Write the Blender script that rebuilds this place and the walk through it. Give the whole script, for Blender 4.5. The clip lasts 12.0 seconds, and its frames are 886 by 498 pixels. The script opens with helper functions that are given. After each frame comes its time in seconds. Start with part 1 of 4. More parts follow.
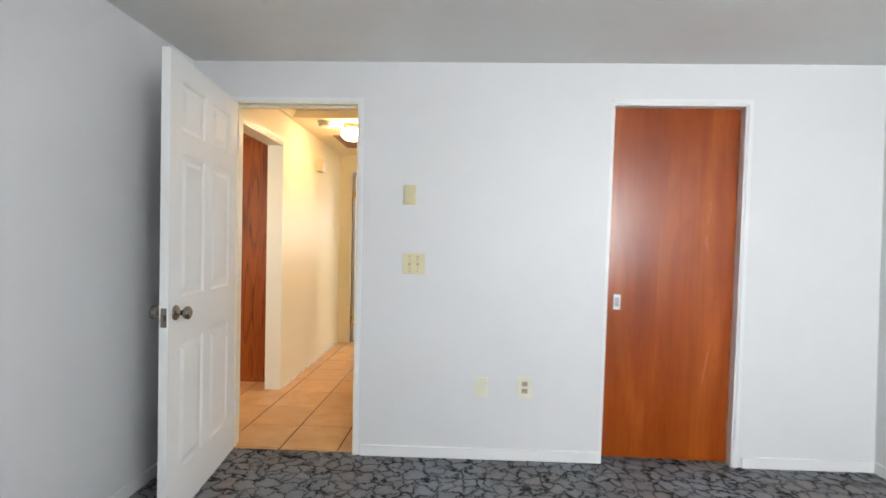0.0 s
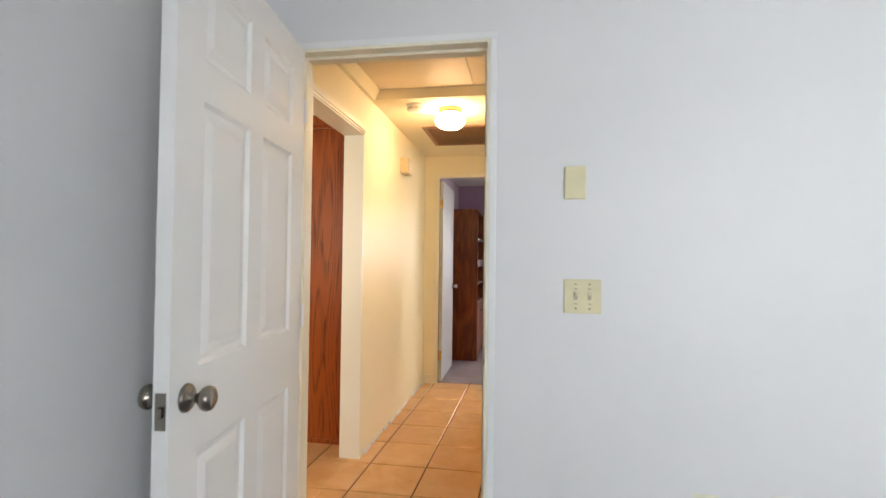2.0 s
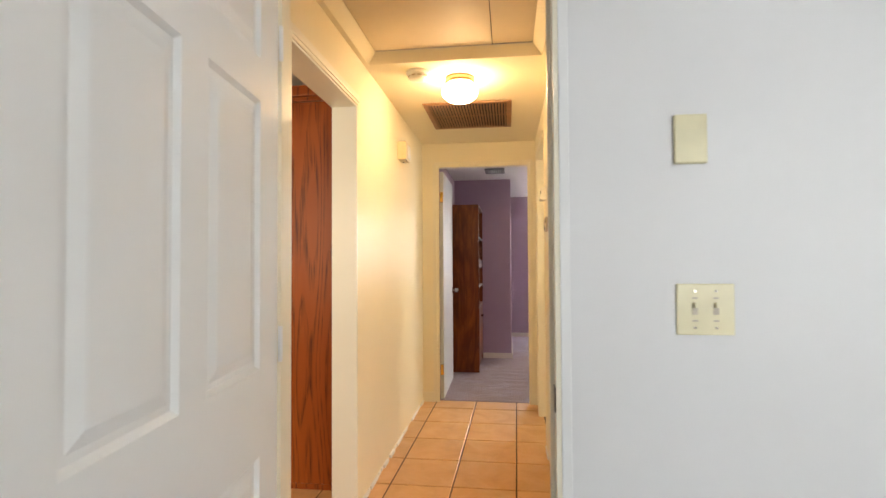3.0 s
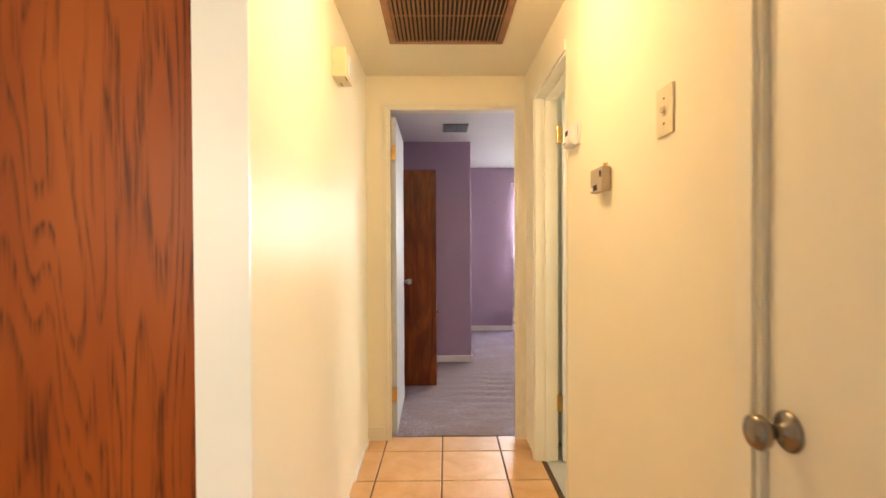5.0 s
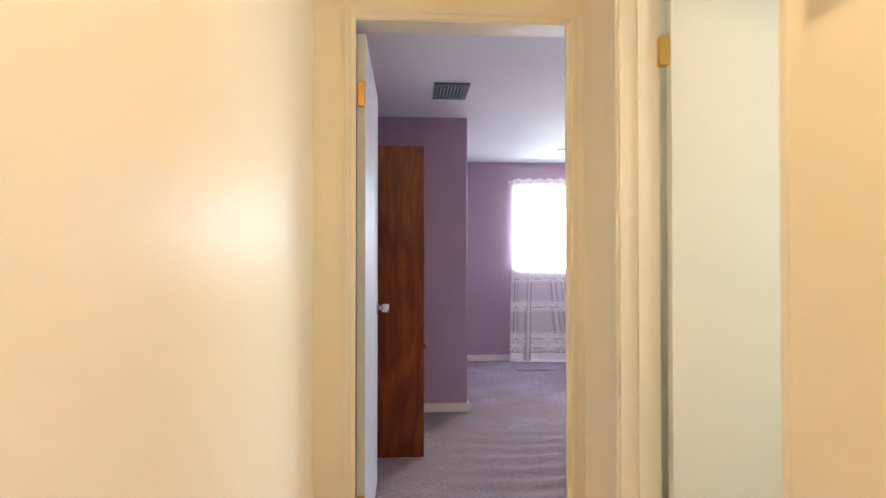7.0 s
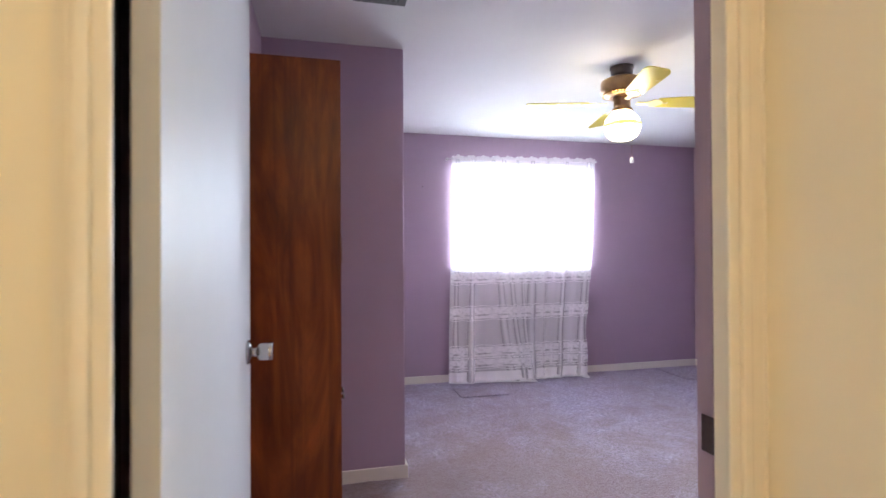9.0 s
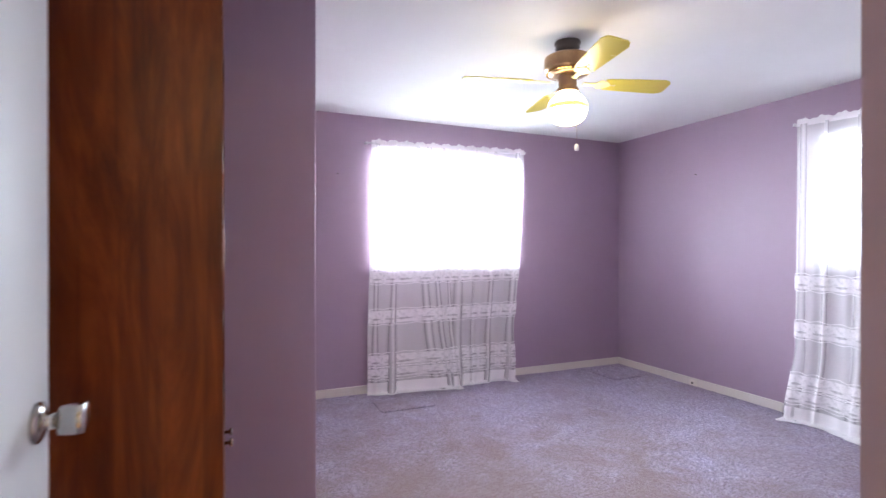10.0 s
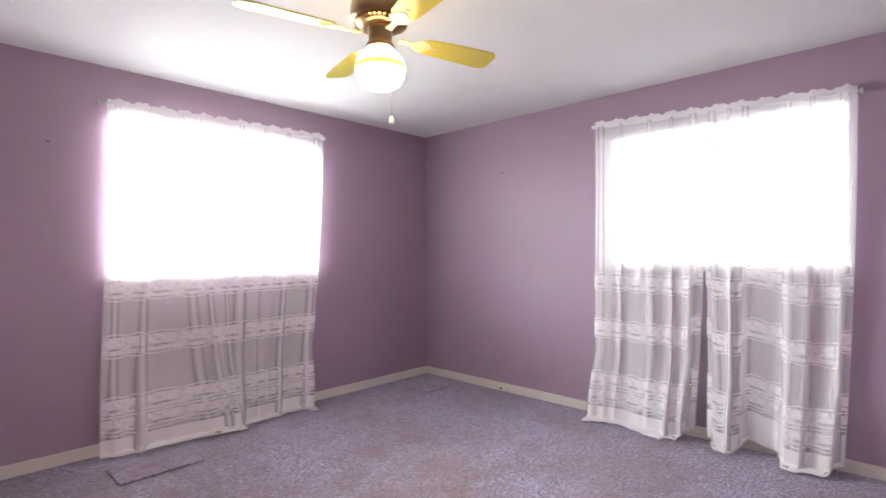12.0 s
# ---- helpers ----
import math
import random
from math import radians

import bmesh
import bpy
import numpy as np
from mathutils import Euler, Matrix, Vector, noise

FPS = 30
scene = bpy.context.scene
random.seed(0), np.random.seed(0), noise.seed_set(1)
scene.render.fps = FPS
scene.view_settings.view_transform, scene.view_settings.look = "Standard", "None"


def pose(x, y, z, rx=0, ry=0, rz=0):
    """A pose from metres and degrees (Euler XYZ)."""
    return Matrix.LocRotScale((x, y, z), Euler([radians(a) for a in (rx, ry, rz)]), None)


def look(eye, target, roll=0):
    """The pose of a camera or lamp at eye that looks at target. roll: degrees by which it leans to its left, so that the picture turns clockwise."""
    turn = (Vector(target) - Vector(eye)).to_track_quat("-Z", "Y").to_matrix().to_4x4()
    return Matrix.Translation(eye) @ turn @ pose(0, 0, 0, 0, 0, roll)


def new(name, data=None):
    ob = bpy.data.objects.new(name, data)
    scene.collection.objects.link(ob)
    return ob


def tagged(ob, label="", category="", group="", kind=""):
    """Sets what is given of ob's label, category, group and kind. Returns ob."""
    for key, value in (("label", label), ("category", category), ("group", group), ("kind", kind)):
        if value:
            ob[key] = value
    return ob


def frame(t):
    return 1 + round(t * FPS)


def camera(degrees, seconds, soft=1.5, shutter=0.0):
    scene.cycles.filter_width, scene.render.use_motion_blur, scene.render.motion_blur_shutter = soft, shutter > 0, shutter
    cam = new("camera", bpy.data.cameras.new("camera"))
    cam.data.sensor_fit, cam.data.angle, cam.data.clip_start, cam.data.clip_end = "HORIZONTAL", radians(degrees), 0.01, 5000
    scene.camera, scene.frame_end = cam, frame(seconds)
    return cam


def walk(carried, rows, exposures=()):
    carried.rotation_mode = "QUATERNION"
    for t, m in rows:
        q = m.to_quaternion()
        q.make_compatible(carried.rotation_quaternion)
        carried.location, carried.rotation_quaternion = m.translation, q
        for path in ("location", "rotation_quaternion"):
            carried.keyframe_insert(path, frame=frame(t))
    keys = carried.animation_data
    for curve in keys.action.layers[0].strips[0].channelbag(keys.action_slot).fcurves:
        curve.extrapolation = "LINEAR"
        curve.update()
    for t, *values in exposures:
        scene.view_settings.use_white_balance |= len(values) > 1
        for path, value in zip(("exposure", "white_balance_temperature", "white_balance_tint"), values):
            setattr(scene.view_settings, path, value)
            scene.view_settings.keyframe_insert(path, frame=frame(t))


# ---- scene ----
cam = camera(83.3, 12.0, shutter=0.4)
METRES, EYE, TILT, LEAN, TURN = 5.82, 1.23, 0.0, 0.0, 3.1
PATH = [
    (0, (0.01, -0.191, 1.245), (-0.059, 1.808, 1.216), 1.1),
    (0.5, (-0.051, 0.048, 1.254), (-0.21, 2.041, 1.231), 1.4),
    (1, (-0.202, 0.299, 1.222), (-0.425, 2.286, 1.235), 1.9),
    (1.5, (-0.345, 0.577, 1.234), (-0.623, 2.557, 1.262), 1.8),
    (2, (-0.453, 0.879, 1.239), (-0.779, 2.852, 1.28), 0.7),
    (2.5, (-0.569, 1.17, 1.233), (-0.89, 3.144, 1.286), 0.2),
    (3, (-0.705, 1.446, 1.23), (-0.964, 3.428, 1.279), -0.3),
    (3.5, (-0.809, 1.739, 1.214), (-0.991, 3.731, 1.251), -0.9),
    (5.5, (-1.048, 3.013, 1.239), (-0.987, 5.011, 1.205), 0.2),
    (6, (-1.068, 3.333, 1.223), (-0.985, 5.331, 1.208), 0.4),
    (6.5, (-1.106, 3.662, 1.226), (-0.994, 5.659, 1.231), 0.3),
    (6.7, (-1.111, 3.794, 1.218), (-0.992, 5.791, 1.234), 0.2),
    (8.5, (-1.097, 4.912, 1.182), (-0.769, 6.884, 1.217), -0.7),
    (9, (-1.091, 5.205, 1.186), (-0.621, 7.149, 1.2), -0.3),
    (9.5, (-1.068, 5.439, 1.187), (-0.435, 7.336, 1.185), 0.2),
    (10, (-1.0185, 5.654, 1.193), (-0.2235, 7.489, 1.187), -0.0),
    (10.5, (-0.917, 5.81, 1.197), (0.019, 7.578, 1.195), -0.5),
    (11, (-0.832, 5.937, 1.188), (0.265, 7.61, 1.191), -0.7),
    (11.5, (-0.749, 6.063, 1.182), (0.526, 7.605, 1.187), -0.7),
    (12, (-0.679, 6.198, 1.173), (0.765, 7.582, 1.181), -0.3),
]
walk(cam, [(t, look(eye, target, roll)) for t, eye, target, roll in PATH],
     [(0, 0.05, 7050, 10), (1.5, 0.02, 6980, 10), (3.5, 0.07, 7450, 10), (5.5, 0.38, 6650, 10), (6.7, 0.21, 5980, 10), (8.5, 0.18, 5900, 10), (9.5, 0.25, 5850, 10), (10.5, 0.35, 6250, 10), (11.5, 0.32, 6500, 10), (12, 0.10, 6850, 10)])

# ---- world and lights ----
world = bpy.data.worlds.new("world")
scene.world = world
world.use_nodes = True
wn = world.node_tree.nodes
sky = wn.new("ShaderNodeTexSky")
sky.sky_type, sky.sun_disc, sky.sun_elevation, sky.sun_rotation = "NISHITA", False, radians(48), radians(150)
world.node_tree.links.new(sky.outputs[0], wn["Background"].inputs[0])
wn["Background"].inputs[1].default_value = 0.1


def window_light(name, where, towards, wide, high, watts, colour, spread=180):
    data = bpy.data.lights.new(name, "AREA")
    data.shape, data.size, data.size_y, data.energy, data.color = "RECTANGLE", wide, high, watts, colour
    data.spread = radians(spread)
    ob = new(name, data)
    ob.matrix_world = look(where, towards)
    return ob


DAY = (0.86, 0.93, 1.0)
window_light("daylight_bedroom_north", (0.785, 10.60, 1.85), (0.785, 8.60, 0.65), 2.9, 1.9, 1100, DAY, 120)
window_light("daylight_bedroom_east", (3.65, 7.105, 1.85), (1.65, 7.105, 0.55), 2.9, 1.9, 185, DAY, 118)
window_light("daylight_front_room", (1.65, -1.56, 1.50), (1.65, 3, 1.50), 1.2, 1.2, 99, (0.82, 0.92, 1.0))
# added fill from an unseen opening, brightens the oak and nearby tiles
window_light("kitchen_fill_light", (-2.4, 1.44, 1.55), (-2.4, 3, 1.55), 1.1, 0.9, 22, (1.0, 0.87, 0.68))
# added lamp at an unseen bath opening, fills the bath door and hall
window_light("bath_fill_light", (1.36, 4.7, 1.6), (0, 4.7, 1.6), 0.7, 0.7, 25, (1.0, 0.92, 0.70))


# ---- materials ----
def nodes_of(name):
    m = bpy.data.materials.new(name)
    m.use_nodes = True
    t = m.node_tree
    return m, t, t.nodes["Principled BSDF"]


def coords(t, kind="Object", scale=(1, 1, 1)):
    c = t.nodes.new("ShaderNodeTexCoord")
    mp = t.nodes.new("ShaderNodeMapping")
    mp.inputs["Scale"].default_value = scale
    t.links.new(c.outputs[kind], mp.inputs[0])
    return mp.outputs[0]


def noise_node(t, vec, scale, detail=4, rough=0.55, distort=0.0):
    n = t.nodes.new("ShaderNodeTexNoise")
    n.inputs["Scale"].default_value, n.inputs["Detail"].default_value = scale, detail
    n.inputs["Roughness"].default_value, n.inputs["Distortion"].default_value = rough, distort
    t.links.new(vec, n.inputs["Vector"])
    return n.outputs["Fac"]


def ramp(t, fac, stops):
    r = t.nodes.new("ShaderNodeValToRGB")
    el = r.color_ramp.elements
    while len(el) < len(stops):
        el.new(0.5)
    for e, (p, c) in zip(el, stops):
        e.position, e.color = p, (*c, 1)
    t.links.new(fac, r.inputs[0])
    return r.outputs[0]


def blend(t, fac, a, b, how="MIX"):
    m = t.nodes.new("ShaderNodeMix")
    m.data_type, m.blend_type = "RGBA", how
    for socket, v in ((m.inputs[0], fac), (m.inputs[6], a), (m.inputs[7], b)):
        if isinstance(v, bpy.types.NodeSocket):
            t.links.new(v, socket)
        elif isinstance(v, tuple):
            socket.default_value = (*v, 1)
        else:
            socket.default_value = v
    return m.outputs[2]


def calc(t, how, a, b=0.0, c=0.0):
    m = t.nodes.new("ShaderNodeMath")
    m.operation = how
    for socket, v in zip(m.inputs, (a, b, c)):
        if isinstance(v, bpy.types.NodeSocket):
            t.links.new(v, socket)
        else:
            socket.default_value = v
    return m.outputs[0]


def bump(t, p, height, strength, distance):
    b = t.nodes.new("ShaderNodeBump")
    b.inputs["Strength"].default_value, b.inputs["Distance"].default_value = strength, distance
    t.links.new(height, b.inputs["Height"])
    t.links.new(b.outputs[0], p.inputs["Normal"])


def paint(name, colour, rough=0.5, vary=0.06, orange=0.15, grime=0.08, stretch=(1, 1, 1), gloss=0.5):
    m, t, p = nodes_of(name)
    p.inputs["Specular IOR Level"].default_value = gloss
    v = coords(t)
    big = noise_node(t, v, 1.3, 5, 0.6, 0.3)
    dark = tuple(c * (1 - vary) for c in colour)
    lite = tuple(min(1, c * (1 + vary * 0.5)) for c in colour)
    col = ramp(t, big, [(0.3, dark), (0.7, lite)])
    spots = noise_node(t, v, 4.5, 8, 0.7, 0.6)
    mask = calc(t, "MULTIPLY", ramp(t, spots, [(0.45, (0, 0, 0)), (0.95, (1, 1, 1))]), grime)
    col = blend(t, mask, col, tuple(c * 0.8 for c in colour))
    t.links.new(col, p.inputs["Base Color"])
    rr = calc(t, "MULTIPLY_ADD", noise_node(t, v, 7, 3), 0.16, rough - 0.08)
    t.links.new(rr, p.inputs["Roughness"])
    wide = noise_node(t, coords(t, scale=stretch), 16, 2, 0.4)
    bump(t, p, wide, orange, 0.003)
    return m


def plain(name, colour, rough=0.4, metal=0.0, vary=0.05, scale=18.0):
    m, t, p = nodes_of(name)
    f = noise_node(t, coords(t), scale, 4)
    t.links.new(ramp(t, f, [(0.3, tuple(c * (1 - vary) for c in colour)), (0.7, tuple(min(1, c * (1 + vary)) for c in colour))]), p.inputs["Base Color"])
    t.links.new(calc(t, "MULTIPLY_ADD", f, 0.12, rough - 0.06), p.inputs["Roughness"])
    p.inputs["Metallic"].default_value = metal
    return m


def wood(name, dark, mid, light, grain=1.0, rough=0.35, cathedral=0.0, axis=2, pore=0.45, along=0.55):
    m, t, p = nodes_of(name)
    sc = [9 * grain] * 3
    sc[axis] = along * grain
    v = coords(t, scale=sc)
    n = noise_node(t, v, 1.0, 7, 0.62, 0.8 + cathedral)
    sc2 = [75 * grain] * 3
    sc2[axis] = 1.4 * grain
    pores = noise_node(t, coords(t, scale=sc2), 1.0, 3, 0.6)
    col = ramp(t, n, [(0.28, dark), (0.48, mid), (0.72, light)])
    col = blend(t, calc(t, "MULTIPLY", ramp(t, pores, [(0.5, (0, 0, 0)), (0.72, (1, 1, 1))]), pore), col, tuple(c * 0.55 for c in dark))
    big = noise_node(t, coords(t), 1.1, 3)
    col = blend(t, calc(t, "MULTIPLY", big, 0.35), col, mid)
    t.links.new(col, p.inputs["Base Color"])
    t.links.new(calc(t, "MULTIPLY_ADD", n, 0.2, rough - 0.1), p.inputs["Roughness"])
    p.inputs["Specular IOR Level"].default_value = 0.3
    bump(t, p, pores, 0.12, 0.002)
    return m


def oak(name):
    # plain-sawn oak: dark pores drawn along wavy cathedral rings
    m, t, p = nodes_of(name)
    v = coords(t, scale=(4.5, 4.5, 0.42))
    warp = noise_node(t, v, 1.0, 2, 0.5, 0.4)
    rings = calc(t, "FRACT", calc(t, "MULTIPLY", warp, 16.0))
    streak = noise_node(t, coords(t, scale=(130, 130, 5)), 1.0, 3, 0.6)
    line = calc(t, "MULTIPLY", ramp(t, rings, [(0.45, (0, 0, 0)), (0.85, (1, 1, 1)), (1.0, (0.1, 0.1, 0.1))]), ramp(t, streak, [(0.38, (0, 0, 0)), (0.6, (1, 1, 1))]))
    base = ramp(t, noise_node(t, coords(t, scale=(3, 3, 0.7)), 1.0, 4), [(0.3, (0.25, 0.046, 0.007)), (0.7, (0.37, 0.092, 0.015))])
    col = blend(t, calc(t, "MULTIPLY", line, 0.95), base, (0.085, 0.018, 0.005))
    t.links.new(col, p.inputs["Base Color"])
    p.inputs["Roughness"].default_value = 0.38
    p.inputs["Specular IOR Level"].default_value = 0.3
    bump(t, p, line, -0.1, 0.002)
    return m


def lauan(name):
    # rotary-cut lauan: broad pale swirls, fine dark pores and a few scuffs under an orange varnish
    m, t, p = nodes_of(name)
    swirl = noise_node(t, coords(t, scale=(2.6, 2.6, 0.55)), 1.0, 5, 0.55, 1.4)
    base = ramp(t, swirl, [(0.28, (0.225, 0.034, 0.003)), (0.5, (0.33, 0.059, 0.006)), (0.74, (0.46, 0.102, 0.012))])
    figure = noise_node(t, coords(t, scale=(34, 34, 0.9)), 1.0, 5, 0.6, 0.7)
    col = blend(t, calc(t, "MULTIPLY", ramp(t, figure, [(0.46, (0, 0, 0)), (0.70, (1, 1, 1))]), 0.42), base, (0.20, 0.038, 0.004))
    pores = noise_node(t, coords(t, scale=(210, 210, 7)), 1.0, 3, 0.6)
    col = blend(t, calc(t, "MULTIPLY", ramp(t, pores, [(0.56, (0, 0, 0)), (0.74, (1, 1, 1))]), 0.40), col, (0.12, 0.022, 0.003))
    knots = ramp(t, noise_node(t, coords(t, scale=(9, 9, 6)), 1.0, 2, 0.5), [(0.76, (0, 0, 0)), (0.83, (1, 1, 1))])
    col = blend(t, calc(t, "MULTIPLY", knots, 0.45), col, (0.10, 0.02, 0.004))
    t.links.new(col, p.inputs["Base Color"])
    t.links.new(calc(t, "MULTIPLY_ADD", swirl, 0.16, 0.16), p.inputs["Roughness"])
    p.inputs["Specular IOR Level"].default_value = 0.42
    wavy = noise_node(t, coords(t, scale=(5, 5, 2.2)), 1.0, 2, 0.5)
    bump(t, p, calc(t, "ADD", calc(t, "MULTIPLY", wavy, 2.2), calc(t, "MULTIPLY", pores, 0.25)), 0.16, 0.004)
    return m


def carpet_cracked(name):
    m, t, p = nodes_of(name)
    v = coords(t)
    wob = noise_node(t, v, 13, 5, 0.65)
    vm = t.nodes.new("ShaderNodeVectorMath")
    vm.operation = "MULTIPLY_ADD"
    mk = t.nodes.new("ShaderNodeCombineXYZ")
    t.links.new(wob, mk.inputs[0]), t.links.new(noise_node(t, v, 14.3, 5, 0.65), mk.inputs[1])
    t.links.new(mk.outputs[0], vm.inputs[0])
    vm.inputs[1].default_value = (0.15, 0.15, 0)
    t.links.new(v, vm.inputs[2])
    vo = t.nodes.new("ShaderNodeTexVoronoi")
    vo.feature = "DISTANCE_TO_EDGE"
    vo.inputs["Scale"].default_value = 12.0
    t.links.new(vm.outputs[0], vo.inputs["Vector"])
    cell = t.nodes.new("ShaderNodeTexVoronoi")
    cell.inputs["Scale"].default_value = 12.0
    t.links.new(vm.outputs[0], cell.inputs["Vector"])
    lines = ramp(t, vo.outputs["Distance"], [(0.02, (1, 1, 1)), (0.075, (0, 0, 0))])
    tone = blend(t, calc(t, "MULTIPLY", noise_node(t, v, 9, 4), 0.8), (0.50, 0.55, 0.64), (0.80, 0.82, 0.88))
    tone = blend(t, calc(t, "MULTIPLY", ramp(t, noise_node(t, v, 2.3, 3), [(0.40, (0, 0, 0)), (0.58, (1, 1, 1))]), 0.7), tone, (0.58, 0.47, 0.40))
    sep = t.nodes.new("ShaderNodeSeparateColor")
    t.links.new(cell.outputs["Color"], sep.inputs[0])
    tone = blend(t, calc(t, "MULTIPLY", sep.outputs[0], 0.4), tone, (0.25, 0.29, 0.36))
    # crevice shade put into the colour: cells darken towards their edges
    tone = blend(t, calc(t, "MULTIPLY", ramp(t, vo.outputs["Distance"], [(0.0, (1, 1, 1)), (0.26, (0, 0, 0))]), 0.45), tone, (0.20, 0.21, 0.24))
    lmix = calc(t, "MULTIPLY", lines, ramp(t, noise_node(t, v, 7, 3), [(0.34, (0.45, 0.45, 0.45)), (0.52, (1, 1, 1))]))
    tone = blend(t, calc(t, "MULTIPLY", ramp(t, noise_node(t, v, 24, 5, 0.7), [(0.40, (0, 0, 0)), (0.66, (1, 1, 1))]), 0.55), tone, (0.52, 0.52, 0.55))
    tone = blend(t, lmix, tone, (0.035, 0.037, 0.043))
    tuft = noise_node(t, v, 330, 2, 0.6)
    tone = blend(t, calc(t, "MULTIPLY", tuft, 0.2), tone, (0.12, 0.125, 0.14))
    t.links.new(tone, p.inputs["Base Color"])
    p.inputs["Roughness"].default_value = 0.95
    p.inputs["Specular IOR Level"].default_value = 0.1
    bump(t, p, calc(t, "ADD", tuft, calc(t, "MULTIPLY", vo.outputs["Distance"], 6.0)), 1.0, 0.022)
    return m


def carpet_pile(name, low, high, stain, amount=0.5):
    m, t, p = nodes_of(name)
    v = coords(t)
    tuft = noise_node(t, v, 150, 3, 0.7)
    clump = noise_node(t, coords(t, scale=(1, 1.5, 1)), 48, 6, 0.7, 0.3)
    col = ramp(t, calc(t, "ADD", calc(t, "MULTIPLY", tuft, 0.5), calc(t, "MULTIPLY", clump, 0.5)), [(0.445, low), (0.565, high)])
    speck = ramp(t, noise_node(t, v, 85, 2, 0.5), [(0.52, (0, 0, 0)), (0.66, (1, 1, 1))])
    col = blend(t, calc(t, "MULTIPLY", speck, 0.55), col, tuple(c * 0.8 for c in low))
    wear = ramp(t, noise_node(t, v, 1.7, 8, 0.72, 0.6), [(0.42, (0, 0, 0)), (0.66, (1, 1, 1))])
    col = blend(t, calc(t, "MULTIPLY", wear, amount), col, stain)
    mottle = ramp(t, noise_node(t, coords(t, scale=(1.6, 1, 1)), 17, 6, 0.72, 0.8), [(0.42, (0, 0, 0)), (0.64, (1, 1, 1))])
    col = blend(t, calc(t, "MULTIPLY", mottle, 0.36), col, tuple(c * 0.55 for c in stain))
    # brown traffic dirt trodden in inside the door
    gap = t.nodes.new("ShaderNodeVectorMath")
    gap.operation, gap.inputs[1].default_value = "DISTANCE", (-0.15, 6.9, 0)
    t.links.new(v, gap.inputs[0])
    dirt = calc(t, "SUBTRACT", calc(t, "MULTIPLY_ADD", noise_node(t, v, 2.6, 8, 0.7, 0.5), 1.9, 0.25), calc(t, "MULTIPLY", gap.outputs["Value"], 0.40))
    col = blend(t, calc(t, "MULTIPLY", ramp(t, dirt, [(0.30, (0, 0, 0)), (0.85, (1, 1, 1))]), 0.75), col, (0.235, 0.15, 0.13))
    flecks = ramp(t, noise_node(t, v, 22, 2, 0.4), [(0.74, (0, 0, 0)), (0.80, (1, 1, 1))])
    col = blend(t, calc(t, "MULTIPLY", flecks, 0.5), col, (0.10, 0.07, 0.08))
    t.links.new(col, p.inputs["Base Color"])
    p.inputs["Roughness"].default_value = 0.95
    p.inputs["Specular IOR Level"].default_value = 0.1
    p.inputs["Sheen Weight"].default_value = 0.25
    bump(t, p, calc(t, "ADD", tuft, calc(t, "MULTIPLY", clump, 1.4)), 0.9, 0.008)
    return m


def tile_mat(name):
    m, t, p = nodes_of(name)
    info = t.nodes.new("ShaderNodeObjectInfo")
    v = coords(t)
    n = noise_node(t, v, 5, 6, 0.65, 0.6)
    col = ramp(t, n, [(0.25, (0.62, 0.32, 0.13)), (0.5, (0.74, 0.43, 0.20)), (0.75, (0.82, 0.54, 0.30))])
    col = blend(t, calc(t, "MULTIPLY", info.outputs["Random"], 0.3), col, (0.50, 0.28, 0.14))
    t.links.new(col, p.inputs["Base Color"])
    t.links.new(calc(t, "MULTIPLY_ADD", noise_node(t, v, 14, 3), 0.25, 0.28), p.inputs["Roughness"])
    bump(t, p, noise_node(t, v, 26, 4), 0.12, 0.003)
    return m


